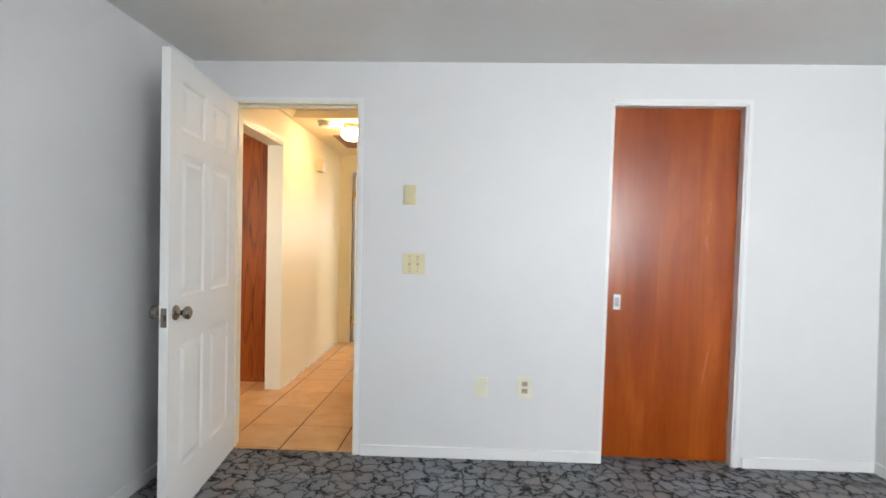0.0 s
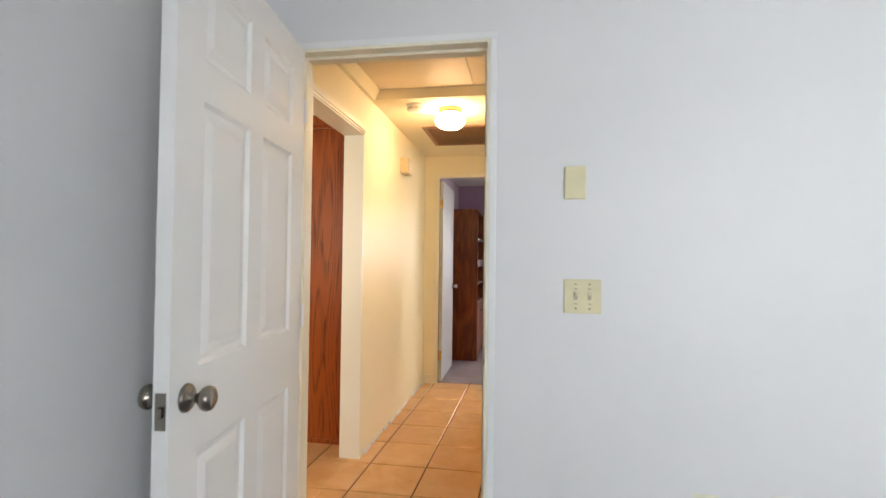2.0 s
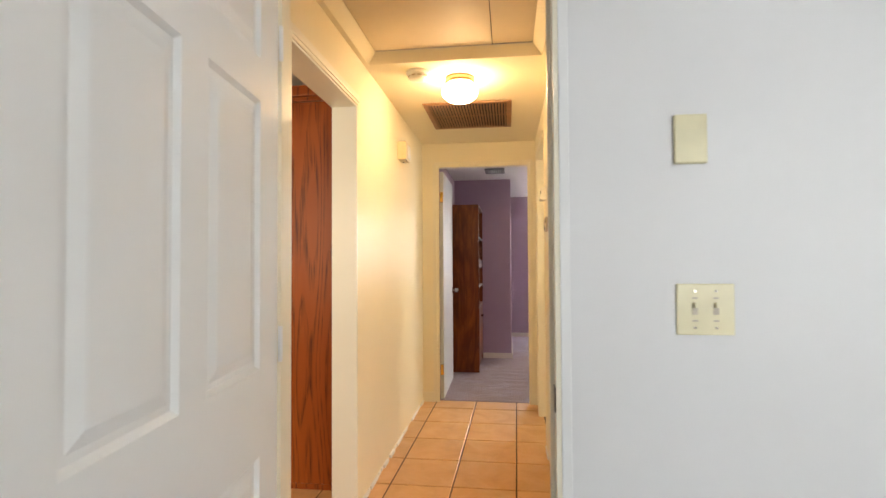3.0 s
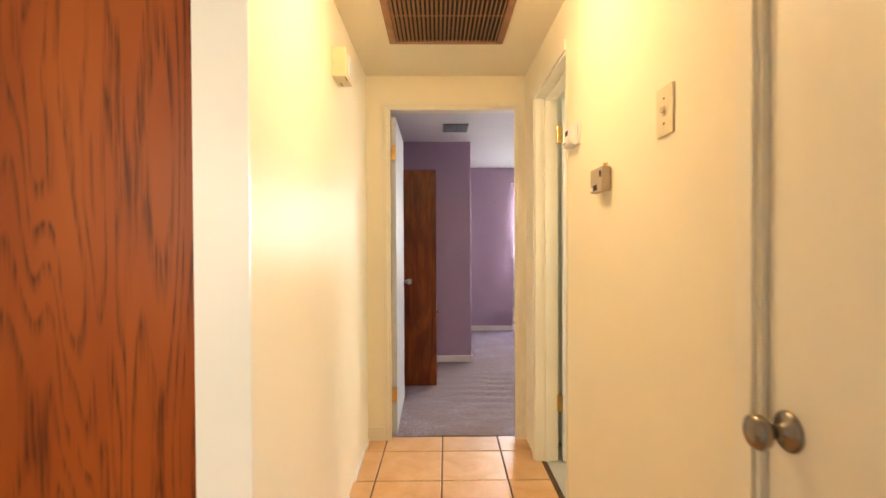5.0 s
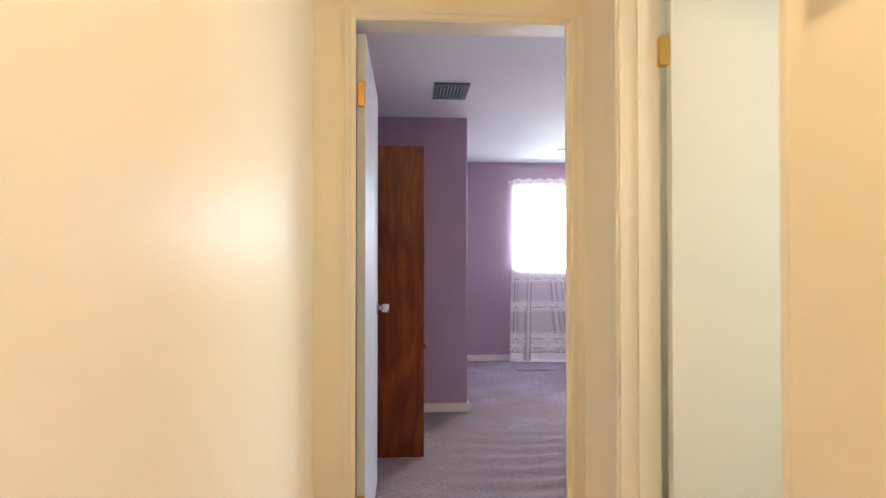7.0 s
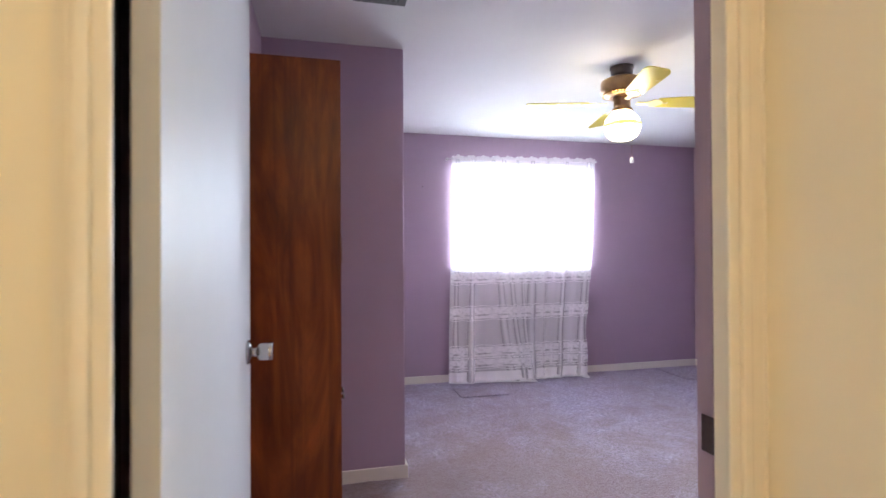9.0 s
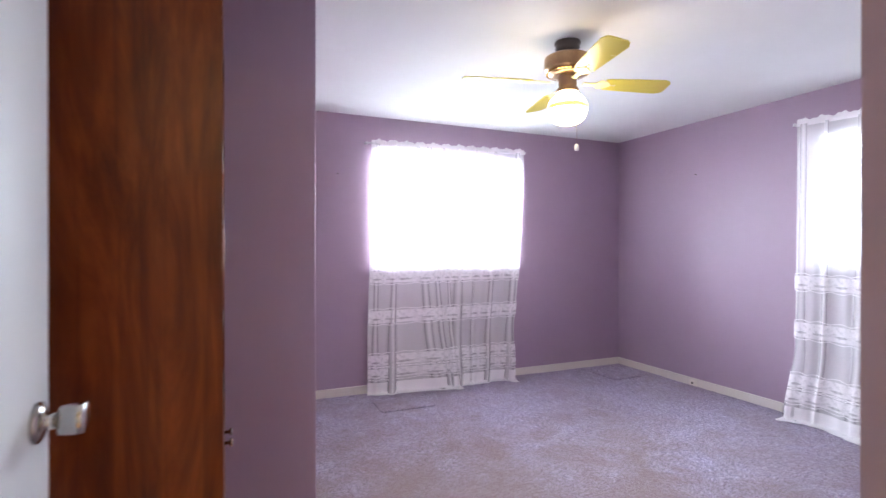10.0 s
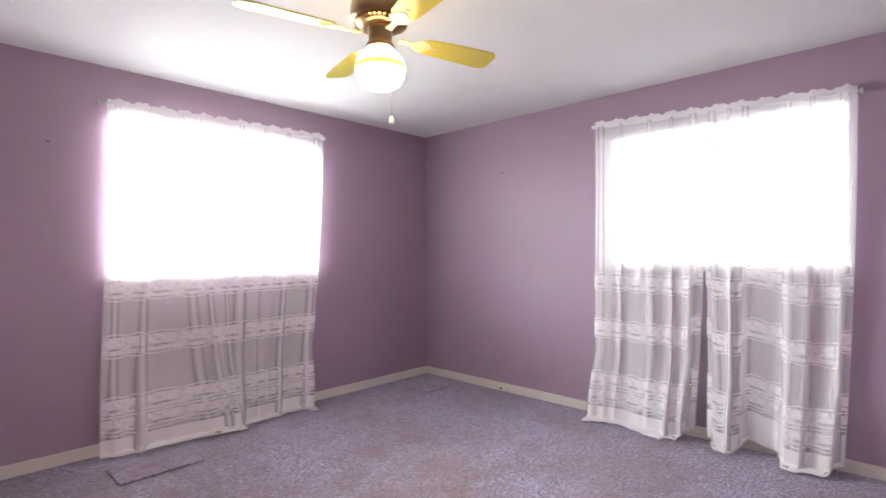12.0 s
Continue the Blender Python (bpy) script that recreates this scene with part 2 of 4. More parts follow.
def cloth(name, cover, lace=False, colour=(0.97, 0.945, 0.95), gathered=False):
    m, t, p = nodes_of(name)
    out = t.nodes["Material Output"]
    tr = t.nodes.new("ShaderNodeBsdfTransparent")
    tl = t.nodes.new("ShaderNodeBsdfTranslucent")
    df = t.nodes.new("ShaderNodeBsdfDiffuse")
    tl.inputs[0].default_value = (*colour, 1)
    df.inputs[0].default_value = (*colour, 1)
    body, both = t.nodes.new("ShaderNodeMixShader"), t.nodes.new("ShaderNodeMixShader")
    body.inputs[0].default_value = 0.2
    t.links.new(df.outputs[0], body.inputs[1]), t.links.new(tl.outputs[0], body.inputs[2])
    t.links.new(tr.outputs[0], both.inputs[1]), t.links.new(body.outputs[0], both.inputs[2])
    uv = coords(t, "UV")
    fac = calc(t, "MULTIPLY_ADD", noise_node(t, uv, 190, 2), 0.2, cover - 0.1)
    if gathered:
        # many layers in the middle of a fold, one at its sides
        xyz = t.nodes.new("ShaderNodeSeparateXYZ")
        t.links.new(uv, xyz.inputs[0])
        fac = calc(t, "MULTIPLY", calc(t, "POWER", calc(t, "SINE", calc(t, "MULTIPLY", xyz.outputs[0], 3.14159)), 1.5), fac)
    if lace:
        # dense flowers with a thin open chain along the band's lower third
        xyz = t.nodes.new("ShaderNodeSeparateXYZ")
        t.links.new(uv, xyz.inputs[0])
        wave = calc(t, "ABSOLUTE", calc(t, "SINE", calc(t, "MULTIPLY", xyz.outputs[0], 27.3)))
        leaf = calc(t, "SUBTRACT", calc(t, "MULTIPLY_ADD", wave, 0.014, -0.006), calc(t, "ABSOLUTE", calc(t, "ADD", xyz.outputs[1], -0.018)))
        hole = ramp(t, calc(t, "MULTIPLY_ADD", leaf, 60.0, 0.5), [(0.40, (0, 0, 0)), (0.62, (1, 1, 1))])
        flower = ramp(t, noise_node(t, uv, 42, 3, 0.55), [(0.36, (0.68, 0.68, 0.68)), (0.54, (0.86, 0.86, 0.86))])
        fac = calc(t, "MULTIPLY_ADD", hole, -0.30, flower)
    t.links.new(fac, both.inputs[0])
    t.links.new(both.outputs[0], out.inputs["Surface"])
    return m


def glow(name, colour, strength):
    m, t, p = nodes_of(name)
    p.inputs["Base Color"].default_value = (0.9, 0.9, 0.88, 1)
    p.inputs["Emission Color"].default_value = (*colour, 1)
    p.inputs["Emission Strength"].default_value = strength
    p.inputs["Roughness"].default_value = 0.25
    return m


def glass_mat(name):
    m, t, p = nodes_of(name)
    p.inputs["Transmission Weight"].default_value = 1.0
    p.inputs["Roughness"].default_value = 0.0
    p.inputs["IOR"].default_value = 1.45
    return m


M_LILACWHITE = paint("bedroom white paint", (0.785, 0.777, 0.79), 0.5, 0.03, 0.12, 0.10)
M_GREYWALL = M_LILACWHITE
M_CEIL = paint("ceiling paint", (0.78, 0.775, 0.76), 0.8, 0.04, 0.25, 0.06)
M_CREAM = paint("hall cream paint", (0.88, 0.805, 0.63), 0.32, 0.02, 0.45, 0.02, (1, 1, 0.07), 0.009)
M_CREAMTRIM = paint("cream trim paint", (0.86, 0.80, 0.66), 0.34, 0.04, 0.03, 0.12)
# cream trim lightened in colour for daylight falling on the opening's jamb
M_DAYLITTRIM = paint("daylit cream trim paint", (0.84, 0.82, 0.73), 0.36, 0.03, 0.06, 0.08)
M_WHITETRIM = paint("white trim paint", (0.86, 0.855, 0.86), 0.35, 0.03, 0.03, 0.12)
M_DOORWHITE = paint("white door paint", (0.84, 0.84, 0.835), 0.40, 0.02, 0.05, 0.04, (1, 1, 0.2), 0.05)
# white door paint darkened to offset too much daylight on one door
M_DOORDARKENED = paint("darkened white door paint", (0.60, 0.61, 0.62), 0.38, 0.05, 0.10, 0.15, (1, 1, 0.15), 0.03)
M_PURPLE = paint("mauve wall paint", (0.380, 0.276, 0.360), 0.52, 0.05, 0.14, 0.06)
M_BASE2 = paint("cream baseboard paint", (0.74, 0.70, 0.62), 0.4, 0.05, 0.1, 0.25)
M_BATH = paint("bath pale green paint", (0.80, 0.78, 0.68), 0.4)
M_HATCH = paint("hatch board paint", (0.72, 0.60, 0.44), 0.6, 0.10, 0.2, 0.35)
M_CARPET1 = carpet_cracked("blue grey cracked carpet")
M_CARPET2 = carpet_pile("mauve carpet", (0.175, 0.135, 0.235), (0.73, 0.66, 0.85), (0.29, 0.205, 0.215), 0.62)
M_TILE = tile_mat("terracotta beige tile")
M_GROUT = plain("grout", (0.105, 0.052, 0.030), 0.9, 0, 0.2)
M_LAUAN = lauan("stained lauan veneer")
M_WALNUT = wood("walnut laminate", (0.045, 0.008, 0.0015), (0.15, 0.031, 0.004), (0.30, 0.074, 0.011), 0.75, 0.36, 1.6, along=1.7)
M_OAK = oak("red oak veneer")
M_NICKEL = plain("satin nickel", (0.27, 0.24, 0.21), 0.24, 1.0)
M_CHROME = plain("chrome", (0.50, 0.49, 0.48), 0.16, 1.0)
M_BRASS = plain("polished brass", (0.72, 0.47, 0.16), 0.22, 1.0, 0.15)
M_ANTIQUE = plain("antique brass", (0.36, 0.24, 0.13), 0.3, 1.0, 0.15)
M_DARKMETAL = plain("dark bronze", (0.08, 0.065, 0.055), 0.3, 0.8)
M_IVORY = plain("ivory plastic", (0.80, 0.77, 0.65), 0.35, 0, 0.04)
M_DARKIVORY = plain("aged ivory plastic", (0.73, 0.655, 0.43), 0.35, 0, 0.04)
M_ALMOND = plain("almond plastic", (0.74, 0.64, 0.44), 0.35, 0, 0.04)
M_WHITEPLASTIC = plain("white plastic", (0.80, 0.79, 0.76), 0.35, 0, 0.03)
M_BEIGEBOX = plain("beige plastic", (0.46, 0.38, 0.28), 0.4, 0, 0.05)
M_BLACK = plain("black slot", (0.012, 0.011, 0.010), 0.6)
M_VENT = plain("brown vent enamel", (0.36, 0.19, 0.10), 0.45, 0.0, 0.2)
M_DARKVENT = plain("dark grey vent enamel", (0.08, 0.075, 0.07), 0.45, 0.0, 0.1)
M_GREYVENT = plain("grey vent enamel", (0.25, 0.24, 0.23), 0.45, 0.0, 0.1)
M_SHEER = cloth("sheer curtain", 0.61)
M_FOLD = cloth("gathered sheer folds", 0.68, gathered=True)
M_LACE = cloth("curtain lace", 0.8, True)
M_HEM = cloth("curtain hem", 0.92)
M_GLASS = glass_mat("window glass")
M_BLIND = plain("white blind slat", (0.80, 0.80, 0.80), 0.4)
M_ARM = paint("cream enamel", (0.78, 0.71, 0.40), 0.3, 0.03, 0.03, 0.02)
M_BLADE = paint("cream yellow fan blade", (0.75, 0.65, 0.13), 0.25, 0.03, 0.03, 0.02)
M_HALLGLOBE = glow("lit opal glass", (1.0, 0.70, 0.40), 58)
M_FANGLOBE = glow("lit opal globe", (1.0, 0.78, 0.46), 19)
M_FANBAND = glow("lit yellow glass band", (0.85, 0.74, 0.02), 1.4)
M_BATHFLOOR = plain("bath vinyl", (0.5, 0.5, 0.47), 0.4, 0, 0.1, 5)


# ---- mesh helpers ----
def box(bm, x0, x1, y0, y1, z0, z1, bevel=0.0):
    g = bmesh.ops.create_cube(bm, size=1.0, matrix=Matrix.Translation(((x0 + x1) / 2, (y0 + y1) / 2, (z0 + z1) / 2)) @ Matrix.Diagonal((x1 - x0, y1 - y0, z1 - z0, 1)))
    if bevel:
        edges = list({e for v in g["verts"] for e in v.link_edges})
        bmesh.ops.bevel(bm, geom=edges, offset=bevel, segments=2, affect="EDGES", profile=0.6)
    return bm


def block(x0, x1, y0, y1, z0, z1, bevel=0.0):
    return box(bmesh.new(), x0, x1, y0, y1, z0, z1, bevel)


def turned(profile, m=None, seg=32, bm=None):
    """A turned shape from (radius, height) pairs about z, then moved by m."""
    bm = bm or bmesh.new()
    m = m or Matrix.Identity(4)
    rings = []
    for r, h in profile:
        if r < 1e-6:
            rings.append([bm.verts.new(m @ Vector((0, 0, h)))])
        else:
            rings.append([bm.verts.new(m @ Vector((r * math.cos(2 * math.pi * k / seg), r * math.sin(2 * math.pi * k / seg), h))) for k in range(seg)])
    for a, b in zip(rings, rings[1:]):
        for k in range(seg):
            n = (k + 1) % seg
            if len(a) == 1 and len(b) == 1:
                continue
            if len(a) == 1:
                bm.faces.new((a[0], b[k], b[n]))
            elif len(b) == 1:
                bm.faces.new((a[k], a[n], b[0]))
            else:
                bm.faces.new((a[k], a[n], b[n], b[k]))
    bmesh.ops.recalc_face_normals(bm, faces=bm.faces)
    return bm


def mesh_of(name, bm, mat, smooth=False):
    me = bpy.data.meshes.new(name)
    bm.to_mesh(me)
    bm.free()
    me.materials.append(mat)
    if smooth:
        for f in me.polygons:
            f.use_smooth = True
    return me


def part(name, bm, mat, parent, label="", smooth=False):
    ob = new(name, mesh_of(name, bm, mat, smooth))
    ob.parent = parent
    if label:
        tagged(ob, label)
    return ob


def thing(name, label, category, group="", at=None):
    ob = new(name)
    ob.empty_display_size = 0.1
    if at is not None:
        ob.matrix_world = at
    return tagged(ob, label, category, group)


def setting(name, bm, mat, label="", category=""):
    return tagged(new(name, mesh_of(name, bm, mat)), label or name.replace("_", " "), category or name.split("_")[0], kind="structure")


def wall(name, axis, at, thick, lo, hi, holes, mat, label, top=2.27, bottom=0.0):
    """A wall slab across axis ('x' or 'y') from at to at + thick, between lo and hi, with holes (a, b, z0, z1)."""
    bm = bmesh.new()
    cuts = sorted({lo, hi, *[h[0] for h in holes], *[h[1] for h in holes]})
    t0, t1 = min(at, at + thick), max(at, at + thick)

    def put(a, b, z0, z1):
        if b - a > 1e-4 and z1 - z0 > 1e-4:
            box(bm, *((t0, t1, a, b) if axis == "x" else (a, b, t0, t1)), z0, z1)
    for a, b in zip(cuts, cuts[1:]):
        z = bottom
        for h in sorted((h for h in holes if h[0] <= a + 1e-6 and h[1] >= b - 1e-6), key=lambda h: h[2]):
            put(a, b, z, h[2])
            z = h[3]
        put(a, b, z, top)
    return setting(name, bm, mat, label, "wall")


H = 2.27
R1 = (-1.555, 2.355, -1.40, 2.668)
HX0, HX1, HY0, HY1 = -1.455, -0.465, 2.788, 5.80
R2 = (-1.385, 2.687, 5.92, 9.65)
JX, JY = -0.67, 7.825
D1 = (-1.335, -0.578, 0.0, 2.043)
CL = (0.837, 1.595, 0.0, 2.050)
OP = (3.075, 3.862, 0.0, 2.02)
D2 = (-1.362, -0.455, 0.0, 2.085)
D3 = (4.797, 5.49, 0.0, 2.05)
CD = (2.874, 3.545, 0.0, 2.05)
W1 = (0.085, 1.475, 1.04, 2.02)
W2 = (6.455, 7.810, 1.06, 1.99)
WF = (1.10, 2.20, 0.95, 2.05)

# ---- walls ----
T = 0.06
def leaning(ob, edges, slope=0.017, mid=1.02):
    """Shear the vertices at the given x along z, for an opening that has settled out of plumb."""
    for v in ob.data.vertices:
        if any(a - 1e-4 <= v.co.x <= b + 1e-4 for a, b in edges):
            v.co.x += slope * (v.co.z - mid)


leaning(wall("wall_bedroom_north", "y", R1[3], T, R1[0] - T, R1[1] + T, [D1, CL], M_LILACWHITE, "white painted wall with a doorway and closet opening"), [(CL[0], CL[0]), (CL[1], CL[1])])
wall("wall_bedroom_west", "x", R1[0], -T, R1[2] - T, R1[3], [], M_GREYWALL, "plain white painted bedroom wall")
wall("wall_bedroom_east", "x", R1[1], T, R1[2] - T, R1[3], [], M_LILACWHITE, "plain white painted bedroom wall")
wall("wall_bedroom_south", "y", R1[2], -0.14, R1[0], R1[1], [WF], M_LILACWHITE, "white painted bedroom wall with a window")
wall("wall_hall_south", "y", HY0, -T, HX0 - T, HX1 + T, [D1], M_CREAM, "cream painted hall wall round a doorway")
wall("wall_hall_west", "x", HX0, -T, HY0, HY1, [OP], M_CREAM, "glossy cream hall wall with a cased opening")
wall("wall_hall_east", "x", HX1, T, HY0, HY1, [CD, D3], M_CREAM, "cream hall wall with two doorways")
wall("wall_hall_north", "y", HY1, T, HX0 - T, HX1 + T, [D2], M_CREAM, "cream hall end wall with a doorway")
wall("wall_mauve_south", "y", R2[2], -T, R2[0], R2[1] + T, [D2], M_PURPLE, "mauve bedroom wall with a doorway")
wall("wall_mauve_west", "x", R2[0], -T, R2[2] - T, JY, [], M_PURPLE, "mauve bedroom wall behind the door")
wall("wall_mauve_north", "y", R2[3], 0.12, JX, R2[1], [W1], M_PURPLE, "mauve wall with a curtained window")
wall("wall_mauve_east", "x", R2[1], 0.12, R2[2], R2[3] + 0.12, [W2], M_PURPLE, "mauve wall with a wide curtained window")
bm = bmesh.new()
box(bm, R2[0] - T, JX, JY, R2[3] + 0.12, 0, H, 0.006)
setting("wall_mauve_closet", bm, M_PURPLE, "mauve closet corner jutting into the room", "wall")
wall("wall_kitchen_east", "x", HX0 - T - 0.002, -T, 2.75, 4.91, [OP], M_CREAMTRIM, "painted wall round a cased opening")
wall("wall_kitchen_side", "x", -1.62, -0.05, 1.5, 2.75, [], M_CREAMTRIM, "plain painted kitchen wall")
# unseen wall, opened only to let the kitchen fill in
wall("wall_kitchen_south", "y", 1.60, -0.1, -3.3, -1.62, [(-2.95, -1.85, 1.1, 2.0)], M_CREAMTRIM, "painted kitchen wall with an opening for the added fill light")
wall("wall_kitchen_west", "x", -3.2, -T, 1.5, 4.91, [], M_CREAMTRIM, "plain painted kitchen wall")
wall("wall_kitchen_north", "y", 4.85, T, -3.2, -1.58, [], M_CREAMTRIM, "plain painted kitchen wall")
wall("wall_bath_west", "x", HX1 + T + 0.001, T, 3.6, 5.78, [D3], M_BATH, "pale green bath wall with a doorway")
wall("wall_bath_north", "y", 5.72, T, HX1 + 2 * T, 1.2, [], M_BATH, "plain pale green bath wall")
wall("wall_bath_south", "y", 3.72, -T, HX1 + 2 * T, 1.2, [], M_BATH, "plain pale green bath wall")
# unseen wall, its opening assumed for the bath fill
wall("wall_bath_east", "x", 1.2, 0.1, 3.6, 5.78, [(4.4, 5.0, 1.3, 1.9)], M_BATH, "pale green bath wall with an opening for the added fill light")
# closet behind the sliding door and the shut hall cupboard
setting("wall_closet_back", block(0.6, 1.85, 3.3, 3.36, 0, H), M_LILACWHITE, "plain white closet back wall", "wall")
setting("wall_cupboard_back", block(HX1 + T + 0.05, HX1 + T + 0.1, 2.8, 3.6, 0, H), M_CREAMTRIM, "plain cupboard back wall", "wall")

# ---- ceilings ----
setting("ceiling_bedroom", block(R1[0] - T, R1[1] + T, R1[2] - 0.14, R1[3] + 0.06, H, H + 0.08), M_CEIL, "white painted bedroom ceiling")
HA = (-1.378, -0.575, 2.98, 3.935)
bm = bmesh.new()
box(bm, HX0 - T, HX1 + T, HA[3] + 0.05, HY1 + T - 0.002, H, H + 0.10)
box(bm, HX0 - T, HX1 + T, R1[3] + 0.062, HA[2] - 0.05, H, H + 0.10)
box(bm, HX0 - T, HA[0] - 0.05, HA[2] - 0.05, HA[3] + 0.05, H, H + 0.10)
box(bm, HA[1] + 0.05, HX1 + T, HA[2] - 0.05, HA[3] + 0.05, H, H + 0.10)
# sloped plaster collar round the hatch
lo = [bm.verts.new((x, y, H)) for x, y in ((HA[0] - 0.05, HA[2] - 0.05), (HA[1] + 0.05, HA[2] - 0.05), (HA[1] + 0.05, HA[3] + 0.05), (HA[0] - 0.05, HA[3] + 0.05))]
hi = [bm.verts.new((x, y, H + 0.045)) for x, y in ((HA[0], HA[2]), (HA[1], HA[2]), (HA[1], HA[3]), (HA[0], HA[3]))]
for k in range(4):
    bm.faces.new((lo[k], lo[(k + 1) % 4], hi[(k + 1) % 4], hi[k]))
setting("ceiling_hall", bm, M_CREAM, "cream hall ceiling with a hatch recess")
setting("ceiling_mauve_room", block(R2[0] - T, R2[1] + 0.12, 5.862, R2[3] + 0.12, H, H + 0.08), M_CEIL, "white painted bedroom ceiling")
setting("ceiling_kitchen", box(block(-3.26, -1.622, 1.5, 4.91, H, H + 0.08), -1.622, HX0 - T - 0.002, 2.75, 4.91, H, H + 0.08), M_CEIL, "plain kitchen ceiling")
setting("ceiling_bath", block(HX1 + T + 0.002, 1.3, 3.6, 5.78, H, H + 0.08), M_BATH, "pale bath ceiling")
setting("ceiling_closet", block(0.6, 1.85, R1[3] + 0.062, 3.36, H, H + 0.08), M_CEIL, "closet ceiling")

# ---- floors ----
setting("floor_bedroom", block(R1[0] - T, R1[1] + T, R1[2] - 0.14, R1[3] + 0.03, -0.06, 0.0), M_CARPET1, "blue grey carpet with a cracked stone pattern", "carpet")
setting("floor_closet", block(0.6, 1.85, R1[3] + 0.035, 3.36, -0.06, -0.002), M_CARPET1, "closet carpet floor", "carpet")
setting("floor_bath", block(HX1 + T, 1.3, 3.6, 5.78, -0.06, -0.004), M_BATHFLOOR, "grey vinyl bath floor", "floor")


def wavy_carpet():
    bm = bmesh.new()
    x0, x1, y0, y1 = R2[0] - T, R2[1] + T, 5.845, R2[3] + 0.05
    nx, ny = 200, 200
    grid = []
    for j in range(ny + 1):
        row = []
        for i in range(nx + 1):
            x, y = x0 + (x1 - x0) * i / nx, y0 + (y1 - y0) * j / ny
            ripple = 0.012 * math.sin(y * 42 + 3 * noise.noise((x * 2, y, 0))) * max(0, 1 - abs(y - 6.75) / 0.8) * max(0, 1 - abs(x + 0.35) / 0.65)
            z = ripple + 0.004 * noise.noise((x * 3, y * 3, 5)) + 0.002 * noise.noise((x * 23, y * 23, 1))
            row.append(bm.verts.new((x, y, z)))
        grid.append(row)
    for j in range(ny):
        for i in range(nx):
            bm.faces.new((grid[j][i], grid[j][i + 1], grid[j + 1][i + 1], grid[j + 1][i]))
    edge = [bm.verts.new((v.co.x, y0, -0.06)) for v in grid[0]]
    for i in range(nx):
        bm.faces.new((edge[i], edge[i + 1], grid[0][i + 1], grid[0][i]))
    ob = setting("floor_mauve_room", bm, M_CARPET2, "worn mauve carpet with ripples and stains", "carpet")
    for f in ob.data.polygons:
        f.use_smooth = True


wavy_carpet()


# ---- trim ----
def casing(name, axis, face, out, a, b, top, wide, mat, label, legs=(True, True), depth=0.012, z0=0.0, steps=((0.0, 1.0, 1.0),)):
    """Plain or stepped casing round an opening, standing out from the wall's face towards out (+1 or -1)."""
    bm = bmesh.new()

    def put(u0, u1, z0, z1, d0, d1):
        w0, w1 = sorted((face + out * d0, face + out * d1))
        box(bm, *((w0, w1, u0, u1) if axis == "x" else (u0, u1, w0, w1)), z0, z1, 0.0025)
    for i0, i1, d in ((a0, a1, depth * k) for a0, a1, k in steps):
        if legs[0]:
            put(a - wide * i1, a - wide * i0, z0, top + wide * i0, 0, d)
        if legs[1]:
            put(b + wide * i0, b + wide * i1, z0, top + wide * i0, 0, d)
        put(a - (wide * i1 if legs[0] else 0), b + (wide * i1 if legs[1] else 0), top + wide * i0, top + wide * i1, 0, d)
    return setting(name, bm, mat, label, "door trim")


def lining(name, axis, w0, w1, a, b, top, mat, label, thick=0.016, stop=None, proud=(0.010, 0.010)):
    """Jamb boards that line an opening, with an optional door stop at the depth given."""
    bm = bmesh.new()

    def put(u0, u1, v0, v1, z0, z1):
        box(bm, *((v0, v1, u0, u1) if axis == "x" else (u0, u1, v0, v1)), z0, z1)
    put(a - 0.001, a + thick, w0, w1, 0, top)
    put(b - thick, b + 0.001, w0, w1, 0, top)
    put(a + thick, b - thick, w0, w1, top - thick, top + 0.001)
    if stop:
        s0, s1 = stop
        put(a + thick, a + thick + proud[0], s0, s1, 0, top - thick)
        put(b - thick - proud[1], b - thick, s0, s1, 0, top - thick)
        put(a + thick + proud[0], b - thick - proud[1], s0, s1, top - thick - 0.010, top - thick)
    return setting(name, bm, mat, label, "door jamb")


lining("trim_jamb_bedroom", "y", R1[3] - 0.003, HY0 + 0.003, D1[0], D1[1], D1[3], M_CREAMTRIM, "cream painted door jamb with a stop", stop=(2.715, 2.745))
casing("trim_casing_bedroom", "y", R1[3], -1, D1[0] + 0.004, D1[1] - 0.004, D1[3] - 0.004, 0.024, M_WHITETRIM, "narrow white door casing", depth=0.006)
casing("trim_casing_bedroom_hall", "y", HY0, 1, D1[0] + 0.004, D1[1] - 0.004, D1[3] - 0.004, 0.05, M_CREAMTRIM, "cream door casing on the hall side")
leaning(lining("trim_jamb_closet", "y", R1[3] - 0.003, R1[3] + 0.12, CL[0], CL[1], CL[3], M_WHITETRIM, "white closet jamb"), [(0, 3)])
leaning(casing("trim_casing_closet", "y", R1[3], -1, CL[0] + 0.004, CL[1] - 0.004, CL[3] - 0.004, 0.026, M_WHITETRIM, "narrow white closet casing", legs=(False, True), depth=0.010), [(0, 3)])
lining("trim_jamb_opening", "x", HX0 - 2 * T - 0.006, HX0 + 0.003, OP[0], OP[1], OP[3], M_DAYLITTRIM, "cream jamb of a cased opening, paled as if daylit", thick=0.012)
casing("trim_casing_opening", "x", HX0, 1, OP[0] + 0.004, OP[1] - 0.004, OP[3] - 0.004, 0.045, M_CREAMTRIM, "cream casing round the kitchen opening", legs=(True, False), depth=0.016, steps=((0.0, 0.3, 0.7), (0.3, 1.0, 1.0)))
lining("trim_jamb_mauve", "y", HY1 - 0.003, R2[2] + 0.003, D2[0], D2[1], D2[3], M_CREAMTRIM, "cream painted door jamb with a stop", thick=0.016, stop=(5.798, 5.832), proud=(0.016, 0.055))
